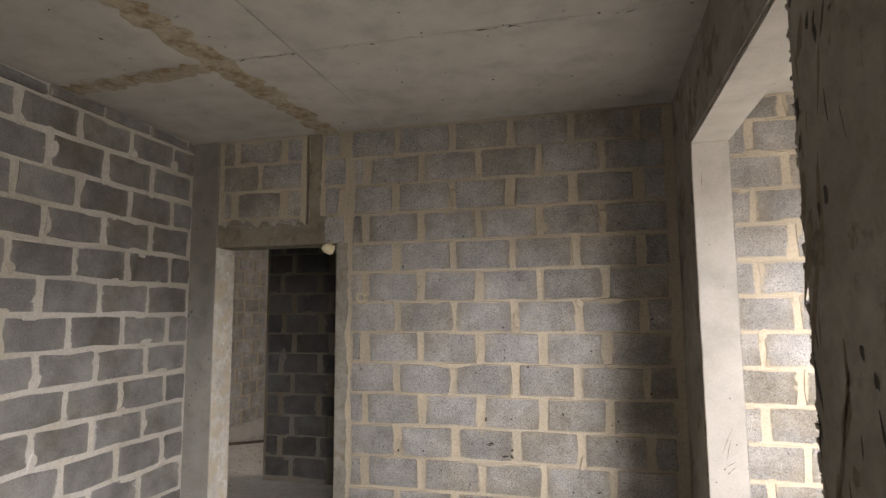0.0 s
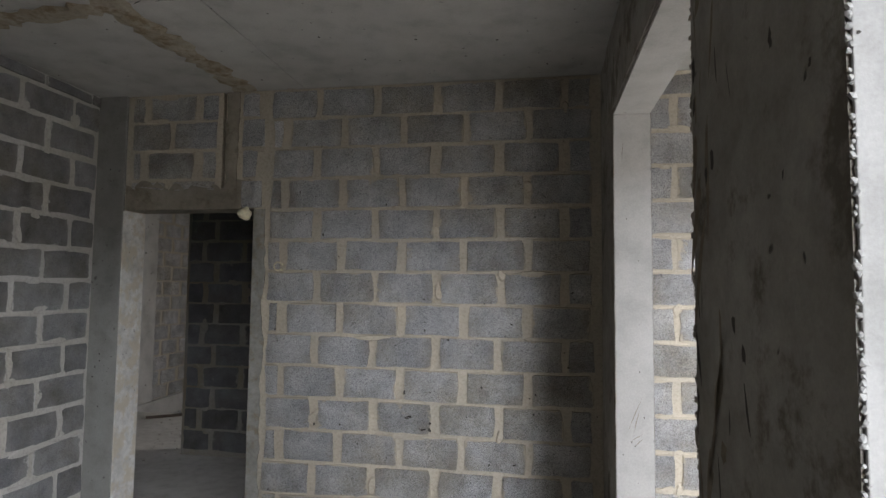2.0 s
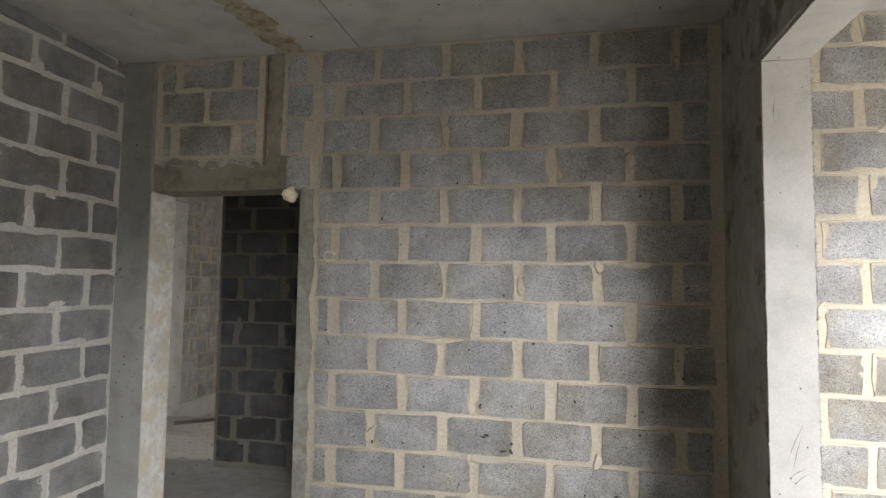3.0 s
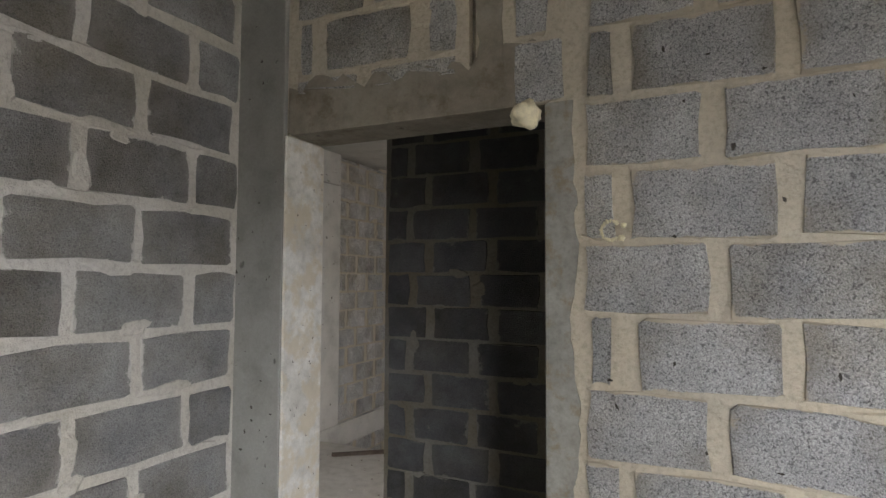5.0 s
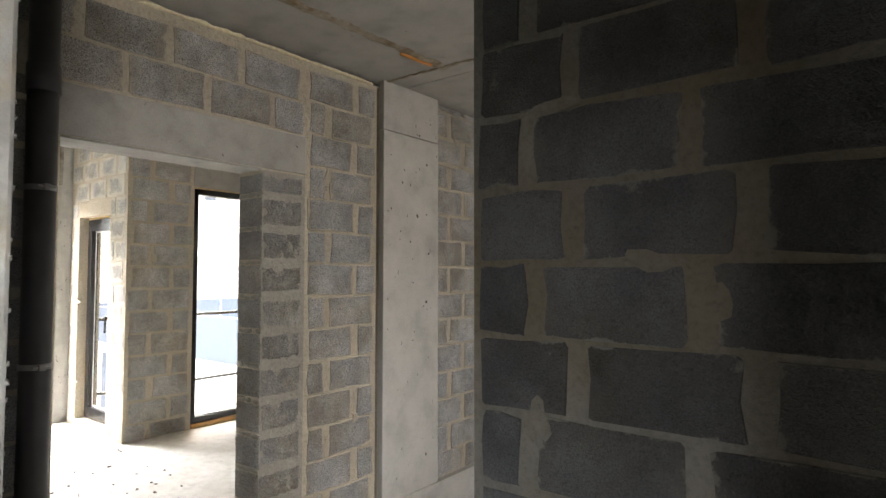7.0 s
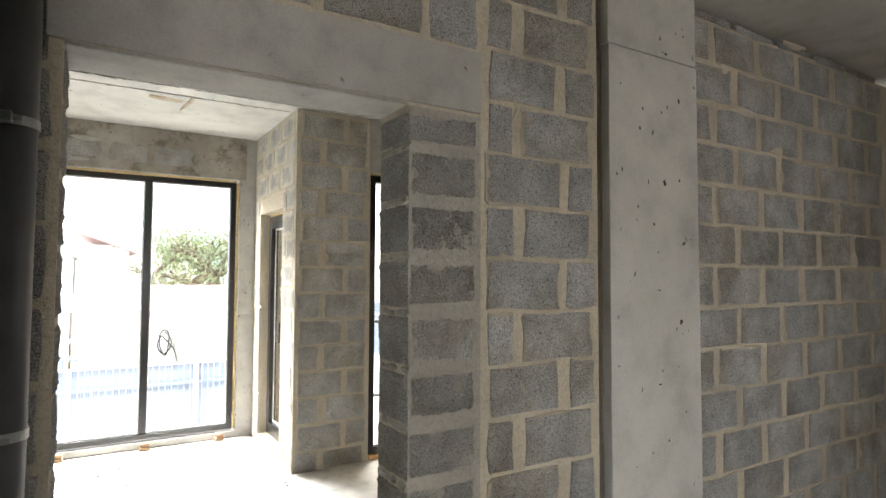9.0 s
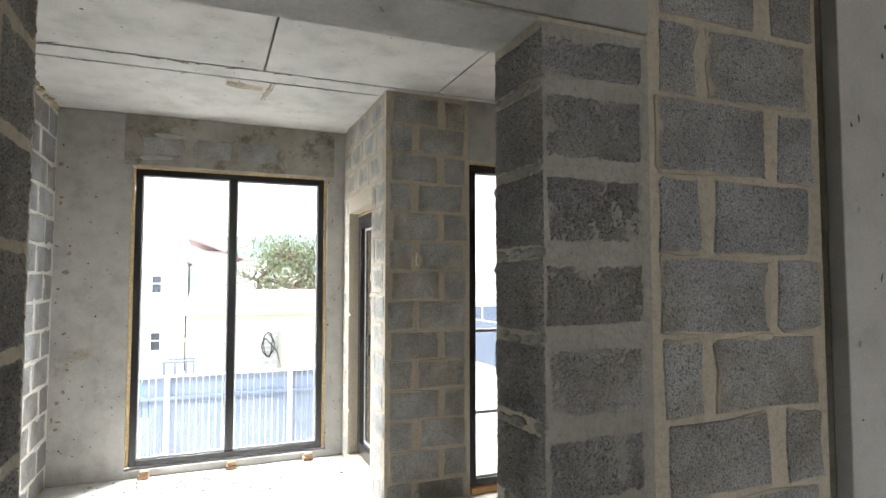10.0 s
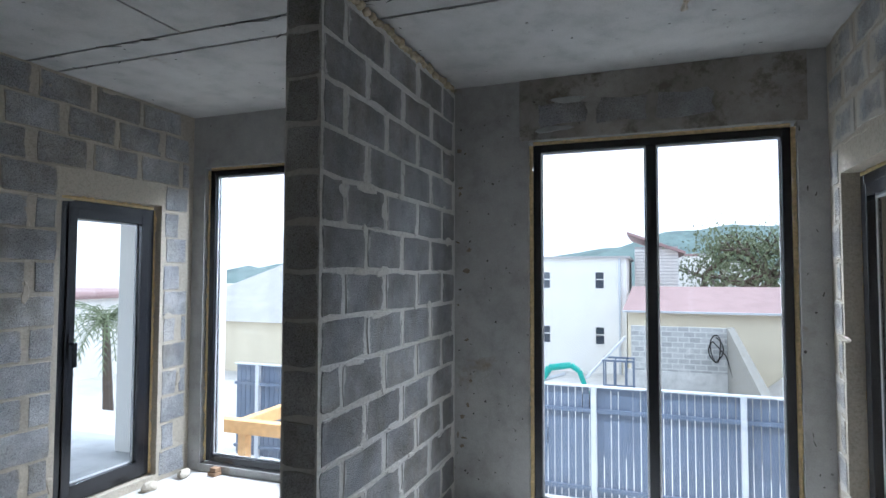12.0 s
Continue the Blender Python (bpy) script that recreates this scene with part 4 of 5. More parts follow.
def packers(spots, turn):
    for i, (x, y) in enumerate(spots):
        p = finish("timber_packer", boxes(((-0.04, -0.035, 0), (0.04, 0.035, 0.03)), ((-0.028, -0.025, 0.031), (0.036, 0.03, 0.062)), bevel=0.004), WOOD)
        p.matrix_world = pose(x, y, 0.06 if x < -9.08 else 0.0, 0, 0, turn + 7 * (i % 3 - 1))
        tagged(p, "small stacked timber packing block under the window", "packing block", "packing blocks")


packers([(-9.04, 4.62), (-9.04, 5.26), (-9.04, 5.88), (-9.04, 1.98), (-9.04, 2.65)], 90)


# ---- pipes, foam, debris ----
def drain_pipe(x, y, r, clamps, label):
    p = empty("drain_pipe", (x, y, 0.0))
    bm = tube(bmesh.new(), (0, 0, 0), (0, 0, H), r, 28)
    part("pipe", bm, PIPE, p, smooth=True)
    for z in (2.28,):
        part("socket", tube(bmesh.new(), (0, 0, z), (0, 0, z + 0.11), r + 0.006, 28), PIPE, p, smooth=True)
    for z in clamps:
        c = part("clamp", tube(bmesh.new(), (0, 0, z - 0.011), (0, 0, z + 0.011), r + 0.004, 28), STEEL, p, "galvanised pipe clamp")
        for s in (-1, 1):
            part("bolt", tube(boxes(((s * (r + 0.003), -0.012, z - 0.012), (s * (r + 0.03), 0.012, z + 0.012)), bevel=0.003), (s * (r + 0.018), -0.03, z), (s * (r + 0.018), 0.03, z), 0.006, 8), STEEL, c)
        part("rod", tube(bmesh.new(), (-r - 0.003, 0, z), (-r - 0.06, 0, z), 0.006, 8), STEEL, c)
    tagged(p, label, "pipe")


drain_pipe(-4.895, 4.645, 0.055, (0.42, 1.18, 1.89), "dark grey plastic drain pipe held by steel clamps")
drain_pipe(-4.88, 4.42, 0.055, (0.38, 1.15, 1.50, 1.86), "second dark grey drain pipe beside the first")


def foam_lump(name, at, size, seed, label, sub=3):
    ob = finish(name, blob(bmesh.new(), (0, 0, 0), size, seed, sub), FOAM_PALE, None, True)
    ob.location = at
    return tagged(ob, label, "foam")


foam_lump("foam_lump", (-1.79, 3.74, 2.035), (0.043, 0.043, 0.04), 5, "pale lump of cured foam at the doorway corner")


def foam_ring():
    bm = bmesh.new()
    rnd = random.Random(6)
    for i in range(13):
        a = 0.9 + i * 0.36
        blob(bm, (0.043 * math.cos(a), 0, 0.043 * math.sin(a)), (0.009 * rnd.uniform(0.7, 1.4), 0.007, 0.010 * rnd.uniform(0.7, 1.4)), i, 1)
    blob(bm, (0.055, -0.004, 0.022), (0.014, 0.01, 0.012), 40, 2)
    blob(bm, (0.045, -0.004, -0.035), (0.016, 0.011, 0.016), 41, 2)
    ob = finish("foam_ring", bm, FOAM_PALE, None, True)
    ob.location = (-1.55, 3.757, 1.685)
    ob.scale = (0.62, 0.7, 0.62)
    tagged(ob, "broken ring of pale foam stuck to the blocks", "foam")


foam_ring()


def foam_strip(name, a, b, r, seed, material, label, step=0.04):
    bm = foam_bead(bmesh.new(), a, b, r, seed, step)
    return tagged(finish(name, bm, material, None, True), label, "foam")


foam_strip("foam_strip", (-4.998, 4.0, H - 0.035), (-4.998, 6.6, H - 0.035), 0.014, 70, FOAM_PALE, "pale foam squeezed out along the wall top")


def partition_foam():
    rnd = random.Random(17)
    bm = bmesh.new()
    x = -7.38
    while x > -9.05:
        s = rnd.uniform(0.018, 0.044)
        blob(bm, (x, 3.958 + rnd.uniform(0, 0.014), H - 0.03 + rnd.uniform(-0.012, 0.008)), (s, s * 0.8, s * 0.75), x * 7, 1)
        x -= rnd.uniform(0.03, 0.065)
    foam_bead(bm, (-7.36, 3.95, H - 0.022), (-9.07, 3.95, H - 0.022), 0.016, 77)
    tagged(finish("foam_strip", bm, plain("dull_foam", (0.40, 0.34, 0.23), 0.9, 0, 0.4, 45.0, 0.006), None, True), "dull tan foam lumps along the partition top", "foam")


partition_foam()


def window_foam():
    """Foam that has swollen out of the joint beside the near window."""
    rnd = random.Random(23)
    bm = foam_bead(bmesh.new(), (0.628, 0.908, 0.1), (0.628, 0.908, 2.44), 0.012, 5, 0.012)
    z = 0.12
    while z < 2.4:
        s = rnd.uniform(0.005, 0.012) * (1.5 if rnd.random() < 0.15 else 1.0)
        blob(bm, (0.623 - rnd.uniform(0, 0.008), 0.910, z), (s, s * 0.8, s * rnd.uniform(0.9, 2.2)), z * 9, 2)
        z += rnd.uniform(0.012, 0.05)
    tagged(finish("foam_strip", bm, plain("browned_foam", (0.42, 0.25, 0.095), 0.85, 0, 0.35, 50.0, 0.004), None, True), "brown-yellow foam bulging beside the window frame", "foam")


window_foam()


# chipped concrete along the arrises, as small broken crumbs of cement
def crumbs(name, spots, size, seed, material, label):
    rnd = random.Random(seed)
    bm = bmesh.new()
    for x, y, z in spots:
        s = size * rnd.uniform(0.5, 1.5)
        made = bmesh.ops.create_icosphere(bm, subdivisions=1, radius=1.0)
        for v in made["verts"]:
            v.co = Vector((x, y, z)) + Vector((v.co.x * s, v.co.y * s, v.co.z * s * rnd.uniform(0.8, 1.6))) * rnd.uniform(0.6, 1.2)
    return tagged(finish(name, bm, material), label, "rubble", kind="stuff")


rc = random.Random(31)
crumbs("chipped_edge", [(0.533, 1.646 + rc.uniform(-0.006, 0.004), z * 0.012) for z in range(200) if rc.random() < 0.7], 0.008, 12, FORMED, "ragged broken edge of the dark concrete column")
crumbs("chipped_edge", [(0.532 + rc.uniform(-0.002, 0.004), 0.920, z * 0.008 + 0.1) for z in range(295) if rc.random() < 0.7], 0.0042, 2, CONCRETE, "chipped edge of the concrete column")
crumbs("chipped_edge", [(0.717, 3.203, z * 0.014) for z in range(170) if rc.random() < 0.7], 0.005, 3, CONCRETE, "crumbling mortar edge beside the opening")
crumbs("chipped_edge", [(0.533, 3.203, z * 0.014) for z in range(170) if rc.random() < 0.6], 0.004, 4, CONCRETE, "chipped edge of the opening jamb")
crumbs("chipped_edge", [(-2.697, 3.971, z * 0.013) for z in range(155) if rc.random() < 0.8], 0.0022, 7, RENDERED, "ragged render edge of the doorway jamb")
crumbs("chipped_edge", [(-1.70 + rc.uniform(-0.01, 0.01) + 0.035, 3.765, z * 0.013) for z in range(155) if rc.random() < 0.7], 0.0035, 8, RAW, "ragged render edge beside the doorway")


# pits and chips in the cast concrete: flat patches, the hollows' shade in their colour
PIT = plain("pit_dark", (0.06, 0.053, 0.045), 0.95, 0, 0.4, 60.0)


BROWN = plain("brown_stain", (0.20, 0.165, 0.12), 0.95, 0, 0.35, 30.0)


def pits(label, seed, count, at, w_range, h_range, material=PIT):
    """Small ragged flat patches for pits and marks; at(u, v) gives the place, and the two directions in the face, for u
    and v from 0 to 1.
    """
    rnd = random.Random(seed)
    bm = bmesh.new()
    for _ in range(count):
        c, e, f = at(rnd.random(), rnd.random())
        w, h = rnd.uniform(*w_range) * rnd.choice((0.5, 1, 1)), rnd.uniform(*h_range) * rnd.choice((0.5, 1, 1))
        t = rnd.uniform(-0.5, 0.5)
        vs = []
        for k in range(9):
            a = k * math.tau / 9
            x, z = w * math.cos(a) * rnd.uniform(0.5, 1.3), h * math.sin(a) * rnd.uniform(0.5, 1.3)
            vs.append(bm.verts.new(Vector(c) + Vector(e) * (x * math.cos(t) - z * math.sin(t)) + Vector(f) * (x * math.sin(t) + z * math.cos(t))))
        bm.faces.new(vs)
    structure(finish("pitting", bm, material), label, "pitting")


X, Y, Z = (1, 0, 0), (0, 1, 0), (0, 0, 1)
pits("dark honeycomb pits in the concrete column", 41, 60, lambda u, v: ((0.5285, 0.96 + 0.66 * u, 0.1 + 2.7 * v), Y, Z), (0.004, 0.016), (0.012, 0.06))
pits("small pits in the window reveal", 42, 26, lambda u, v: ((0.54 + 0.07 * u, 0.9155, 0.1 + 2.3 * v), X, Z), (0.002, 0.005), (0.002, 0.006))
pits("small pits in the concrete column face", 43, 46, lambda u, v: ((-4.9385, 6.68 + 0.55 * u, 0.1 + 2.7 * v), Y, Z), (0.004, 0.012), (0.004, 0.016))
pits("small pits in the concrete beside the window", 44, 60, lambda u, v: ((-9.0785, 3.98 + 0.48 * u, 0.2 + 2.5 * v), Y, Z), (0.003, 0.010), (0.003, 0.009))
pits("brown ragged marks along the concrete edge", 45, 15, lambda u, v: ((-9.0783, 3.98 + 0.10 * u * u, 0.3 + 2.2 * v), Y, Z), (0.008, 0.032), (0.006, 0.03), BROWN)
pits("brown form marks on the concrete column", 54, 34, lambda u, v: ((0.5287, 1.44 + 0.19 * u, 0.1 + 2.7 * v), Y, Z), (0.008, 0.026), (0.05, 0.17), BROWN)
pits("chips along the opening edge", 55, 14, lambda u, v: ((0.5285, 1.61 + 0.03 * u, 0.1 + 2.7 * v), Y, Z), (0.006, 0.016), (0.02, 0.06))
pits("small pits in the concrete beside the window", 46, 16, lambda u, v: ((-9.0785, 6.03 + 0.14 * u, 0.2 + 2.5 * v), Y, Z), (0.003, 0.008), (0.003, 0.02))
pits("small pits in the slab", 47, 150, lambda u, v: ((-9.0 + 3.8 * u, 1.7 + 4.4 * v, H - 0.0015), X, Y), (0.004, 0.011), (0.004, 0.013))
pits("small pits in the slab", 48, 130, lambda u, v: ((-2.9 + 3.4 * u, 0.6 + 3.1 * v, H - 0.0015), X, Y), (0.003, 0.010), (0.003, 0.011))
pits("small pits in the column beside the doorway", 49, 20, lambda u, v: ((-2.95 + 0.19 * u, 3.7435, 0.2 + 2.5 * v), X, Z), (0.002, 0.005), (0.002, 0.006))
pits("small pits in the opening jamb", 50, 12, lambda u, v: ((0.54 + 0.17 * u, 3.2005, 0.2 + 2.2 * v), X, Z), (0.002, 0.006), (0.002, 0.006))
pits("dark pock marks in the block faces", 61, 60, lambda u, v: ((-1.6 + 2.1 * u, 3.7592, 0.2 + 2.3 * v), X, Z), (0.003, 0.010), (0.003, 0.012))
pits("dark pock marks in the block faces", 62, 7, lambda u, v: ((-0.75 + 0.25 * u, 3.7588, 0.62 + 0.3 * v), X, Z), (0.006, 0.02), (0.006, 0.018))
pits("dark nail marks in the column beside the doorway", 63, 26, lambda u, v: ((-2.92 + 0.20 * u, 3.7432, 0.4 + 2.3 * v), X, Z), (0.003, 0.007), (0.003, 0.008))
pits("small holes in the rendered doorway jamb", 64, 30, lambda u, v: ((-2.6932, 3.76 + 0.20 * u, 0.3 + 1.7 * v), Y, Z), (0.002, 0.005), (0.002, 0.006))
pits("honeycombed open joint in the slab", 51, 46, lambda u, v: ((-7.70 + 0.012 * (u - 0.5), 1.7 + 4.4 * v, H - 0.0016), X, Y), (0.005, 0.013), (0.02, 0.12))
pits("chipped formwork joint in the slab", 52, 20, lambda u, v: ((-7.905 + 0.008 * (u - 0.5), 1.7 + 4.4 * v, H - 0.0016), X, Y), (0.003, 0.008), (0.02, 0.08))
pits("chipped formwork joint in the slab", 53, 26, lambda u, v: ((-2.0 + 2.5 * u, 2.52 + 0.006 * v, H - 0.0016), X, Y), (0.01, 0.05), (0.002, 0.006))


def scratches():
    """Long thin scratches scored into the pale jamb."""
    bm = bmesh.new()
    for x, z, dx, dz in ((0.589, 0.845, 0.074, 0.18), (0.615, 0.82, 0.035, 0.15), (0.599, 0.80, 0.07, 0.045), (0.62, 0.775, 0.05, 0.05), (0.575, 2.20, 0.006, 0.11)):
        n = Vector((-dz, 0, dx)).normalized() * 0.0016
        a, b = Vector((x, 3.2008, z)), Vector((x + dx, 3.2008, z + dz))
        c = a.lerp(b, 0.5) + n * 2
        bm.faces.new([bm.verts.new(p) for p in (a, c - n, b, c + n)])
    structure(finish("scratches", bm, BROWN), "thin scratches scored into the pale jamb", "scratch")


scratches()


# ceiling chases and stains
def ceiling_marks():
    rough = concrete_material("filled_chase", (0.34, 0.29, 0.215), (0.46, 0.41, 0.33), (0.22, 0.16, 0.09), 0.3, 5.0, 0.5)
    rnd = random.Random(8)

    def chase(a, b, w, label):
        bm = bmesh.new()
        a, b = Vector(a), Vector(b)
        d = (b - a).normalized()
        s = Vector((-d.y, d.x, 0))
        n = max(4, int((b - a).length / 0.045))
        rows = []
        for i in range(n + 1):
            c = a.lerp(b, i / n)
            l, r = w * rnd.uniform(0.3, 0.75), w * rnd.uniform(0.3, 0.75)
            rows.append([bm.verts.new(c + s * l), bm.verts.new(c + s * l * 0.5 + Vector((0, 0, -0.007 * rnd.random() - 0.003))), bm.verts.new(c - s * r * 0.5 + Vector((0, 0, -0.007 * rnd.random() - 0.003))), bm.verts.new(c - s * r)])
        for u, v in zip(rows, rows[1:]):
            for k in range(3):
                bm.faces.new((u[k], u[k + 1], v[k + 1], v[k]))
        structure(finish("ceiling_chase", bm, rough), label, "ceiling chase")

    z = H - 0.001
    chase((-1.93, 0.3, z), (-1.80, 3.76, z), 0.15, "rough brown filled cable chase in the ceiling")
    chase((-2.9, 2.62, z), (-1.85, 2.545, z), 0.13, "brown stained filled chase across the ceiling")
    chase((-4.53, 4.2, z), (-4.47, 6.75, z), 0.07, "rough filled cable chase along the hall ceiling")
    chase((-4.95, 6.70, z), (-3.6, 6.74, z), 0.03, "cement filled joint across the hall ceiling")
    chase((-8.02, 5.14, z), (-8.06, 5.38, z), 0.10, "brown stain patch on the slab")
    chase((-7.90, 5.44, z), (-8.30, 5.40, z), 0.035, "brown stain streak on the slab")
    con = finish("conduit_end", tube(bmesh.new(), (-4.51, 6.36, H - 0.012), (-4.49, 6.62, H - 0.012), 0.011, 10), plain("orange_conduit", (0.62, 0.26, 0.06), 0.6, 0, 0.15), None, True)
    tagged(con, "orange plastic conduit end in the ceiling", "conduit")


ceiling_marks()


def floor_debris():
    rnd = random.Random(5)
    bm = bmesh.new()
    for _ in range(420):
        x, y = rnd.uniform(-9.0, -5.3), rnd.uniform(1.8, 6.1)
        if rnd.random() < 0.5:
            x, y = rnd.uniform(-9.02, -8.4), rnd.uniform(4.2, 6.1)
        s = rnd.uniform(0.003, 0.016)
        blob(bm, (x, y, s * 0.4), (s, s * rnd.uniform(0.6, 1.4), s * 0.6), x * 13 + y, 1)
    for _ in range(160):
        x, y = rnd.uniform(-4.9, -3.2), rnd.uniform(4.1, 6.6)
        s = rnd.uniform(0.003, 0.014)
        blob(bm, (x, y, s * 0.4), (s, s, s * 0.6), x * 13 + y, 1)
    tagged(finish("floor_rubble", bm, MORTAR_GREY), "scattered mortar crumbs on the screed", "rubble", kind="stuff")
    st = finish("timber_batten", boxes(((-0.30, -0.022, 0), (0.30, 0.022, 0.028)), bevel=0.003), plain("dirty_batten", (0.09, 0.07, 0.055), 0.85, 0, 0.3))
    st.matrix_world = pose(-4.1, 6.50, 0.002, 0, 0, 38)
    tagged(st, "dirty timber batten lying on the screed", "batten")
    for x, y, r in ((-8.93, 1.78, 20), (-8.62, 1.76, -8)):
        rb = finish("mortar_chunk", blob(bmesh.new(), (0, 0, 0), (0.07, 0.045, 0.035), x, 2), MORTAR_TAN)
        rb.matrix_world = pose(x, y, 0.025, 0, 0, r)
        tagged(rb, "broken chunk of mortar by the glass door", "rubble", "mortar chunks")


floor_debris()


# thick mortar squeezed out of the beds at the doorway jamb of the bright room
def squeezed_beds():
    rnd = random.Random(61)
    bm = bmesh.new()
    for i in range(1, 11):
        z = 0.073 + 0.192 * i
        if z > 2.1:
            continue
        for k in range(13):
            x = rnd.uniform(-5.19, -4.985)
            blob(bm, (x, 5.731, z + rnd.uniform(-0.006, 0.006)), (rnd.uniform(0.015, 0.035), rnd.uniform(0.004, 0.010), rnd.uniform(0.008, 0.012)), i * 17 + k, 2)
    part("mortar_bed", bm, MORTAR_GREY, wall_hall, smooth=True)


squeezed_beds()


# ---- blocks, laid last ----
MESHES = {}


def block_mesh(w, h, k, material, proud, ragged):
    """A block face with an uneven outline: flat front, worn edge running back into the joint."""
    key = (round(w, 2), round(h, 3), k, material.name, proud)
    if key in MESHES:
        return MESHES[key]
    rnd = random.Random(hash(key[:3]) % 9999 + k)
    w, h = key[0], key[1]
    c = 0.008
    pts = []
    for sx, sz in ((1, 1), (-1, 1), (-1, -1), (1, -1)):
        cor = [(sx * (w / 2 - c), sz * h / 2), (sx * w / 2, sz * (h / 2 - c))]
        if (sx, sz) in ((1, 1), (-1, -1)):
            cor.reverse()
        pts += cor
        if sx * sz > 0:
            pts.append((sx * rnd.uniform(-0.1, 0.1) * w, sz * h / 2))
        else:
            pts.append((sx * w / 2, -sz * 0 + rnd.uniform(-0.1, 0.1) * h))
    front, back = [], []
    bm = bmesh.new()
    for x, z in pts:
        jx, jz = rnd.uniform(-ragged, ragged), rnd.uniform(-ragged, ragged)
        front.append(bm.verts.new((x * (1 - 0.008 / w) + jx, -proud * rnd.uniform(0.6, 1.2), z * (1 - 0.008 / h) + jz)))
        back.append(bm.verts.new((x + jx, 0.006, z + jz)))
    bm.faces.new(front)
    n = len(pts)
    for i in range(n):
        bm.faces.new((front[i], back[i], back[(i + 1) % n], front[(i + 1) % n]))
    bmesh.ops.recalc_face_normals(bm, faces=bm.faces)
    me = bpy.data.meshes.new("block")
    bm.to_mesh(me)
    bm.free()
    me.materials.append(material)
    MESHES[key] = me
    return me


def rough_mesh(w, h, k, material, proud):
    """A broken block end seen from close by: crumbling aggregate as real relief."""
    key = ("rough", round(w, 2), round(h, 2), k, material.name)
    if key in MESHES:
        return MESHES[key]
    w, h = key[1], key[2]
    n, m = max(8, int(w / 0.0055)), max(8, int(h / 0.0055))
    verts, faces = [], []
    for j in range(m + 1):
        for i in range(n + 1):
            x, z = (i / n - 0.5) * w, (j / m - 0.5) * h
            e = min(1.0, min(i, n - i, j, m - j) / 2.5)
            q = Vector((x + k * 3.7, z, k * 1.3))
            crumb = 0.006 * noise.noise(q * 120.0) + 0.003 * noise.noise(q * 260.0) + 0.006 * noise.noise(q * 22.0)
            verts.append((x + 0.003 * noise.noise(q * 90.0), 0.004 - e * (proud + 0.004 + crumb), z + 0.003 * noise.noise(q * 77.0)))
    for j in range(m):
        for i in range(n):
            a = j * (n + 1) + i
            faces.append((a, a + 1, a + n + 2, a + n + 1))
    me = bpy.data.meshes.new("block")
    me.from_pydata(verts, [], faces)
    me.materials.append(material)
    MESHES[key] = me
    return me


TURNS = {"-y": 0, "+x": 90, "+y": 180, "-x": 270}


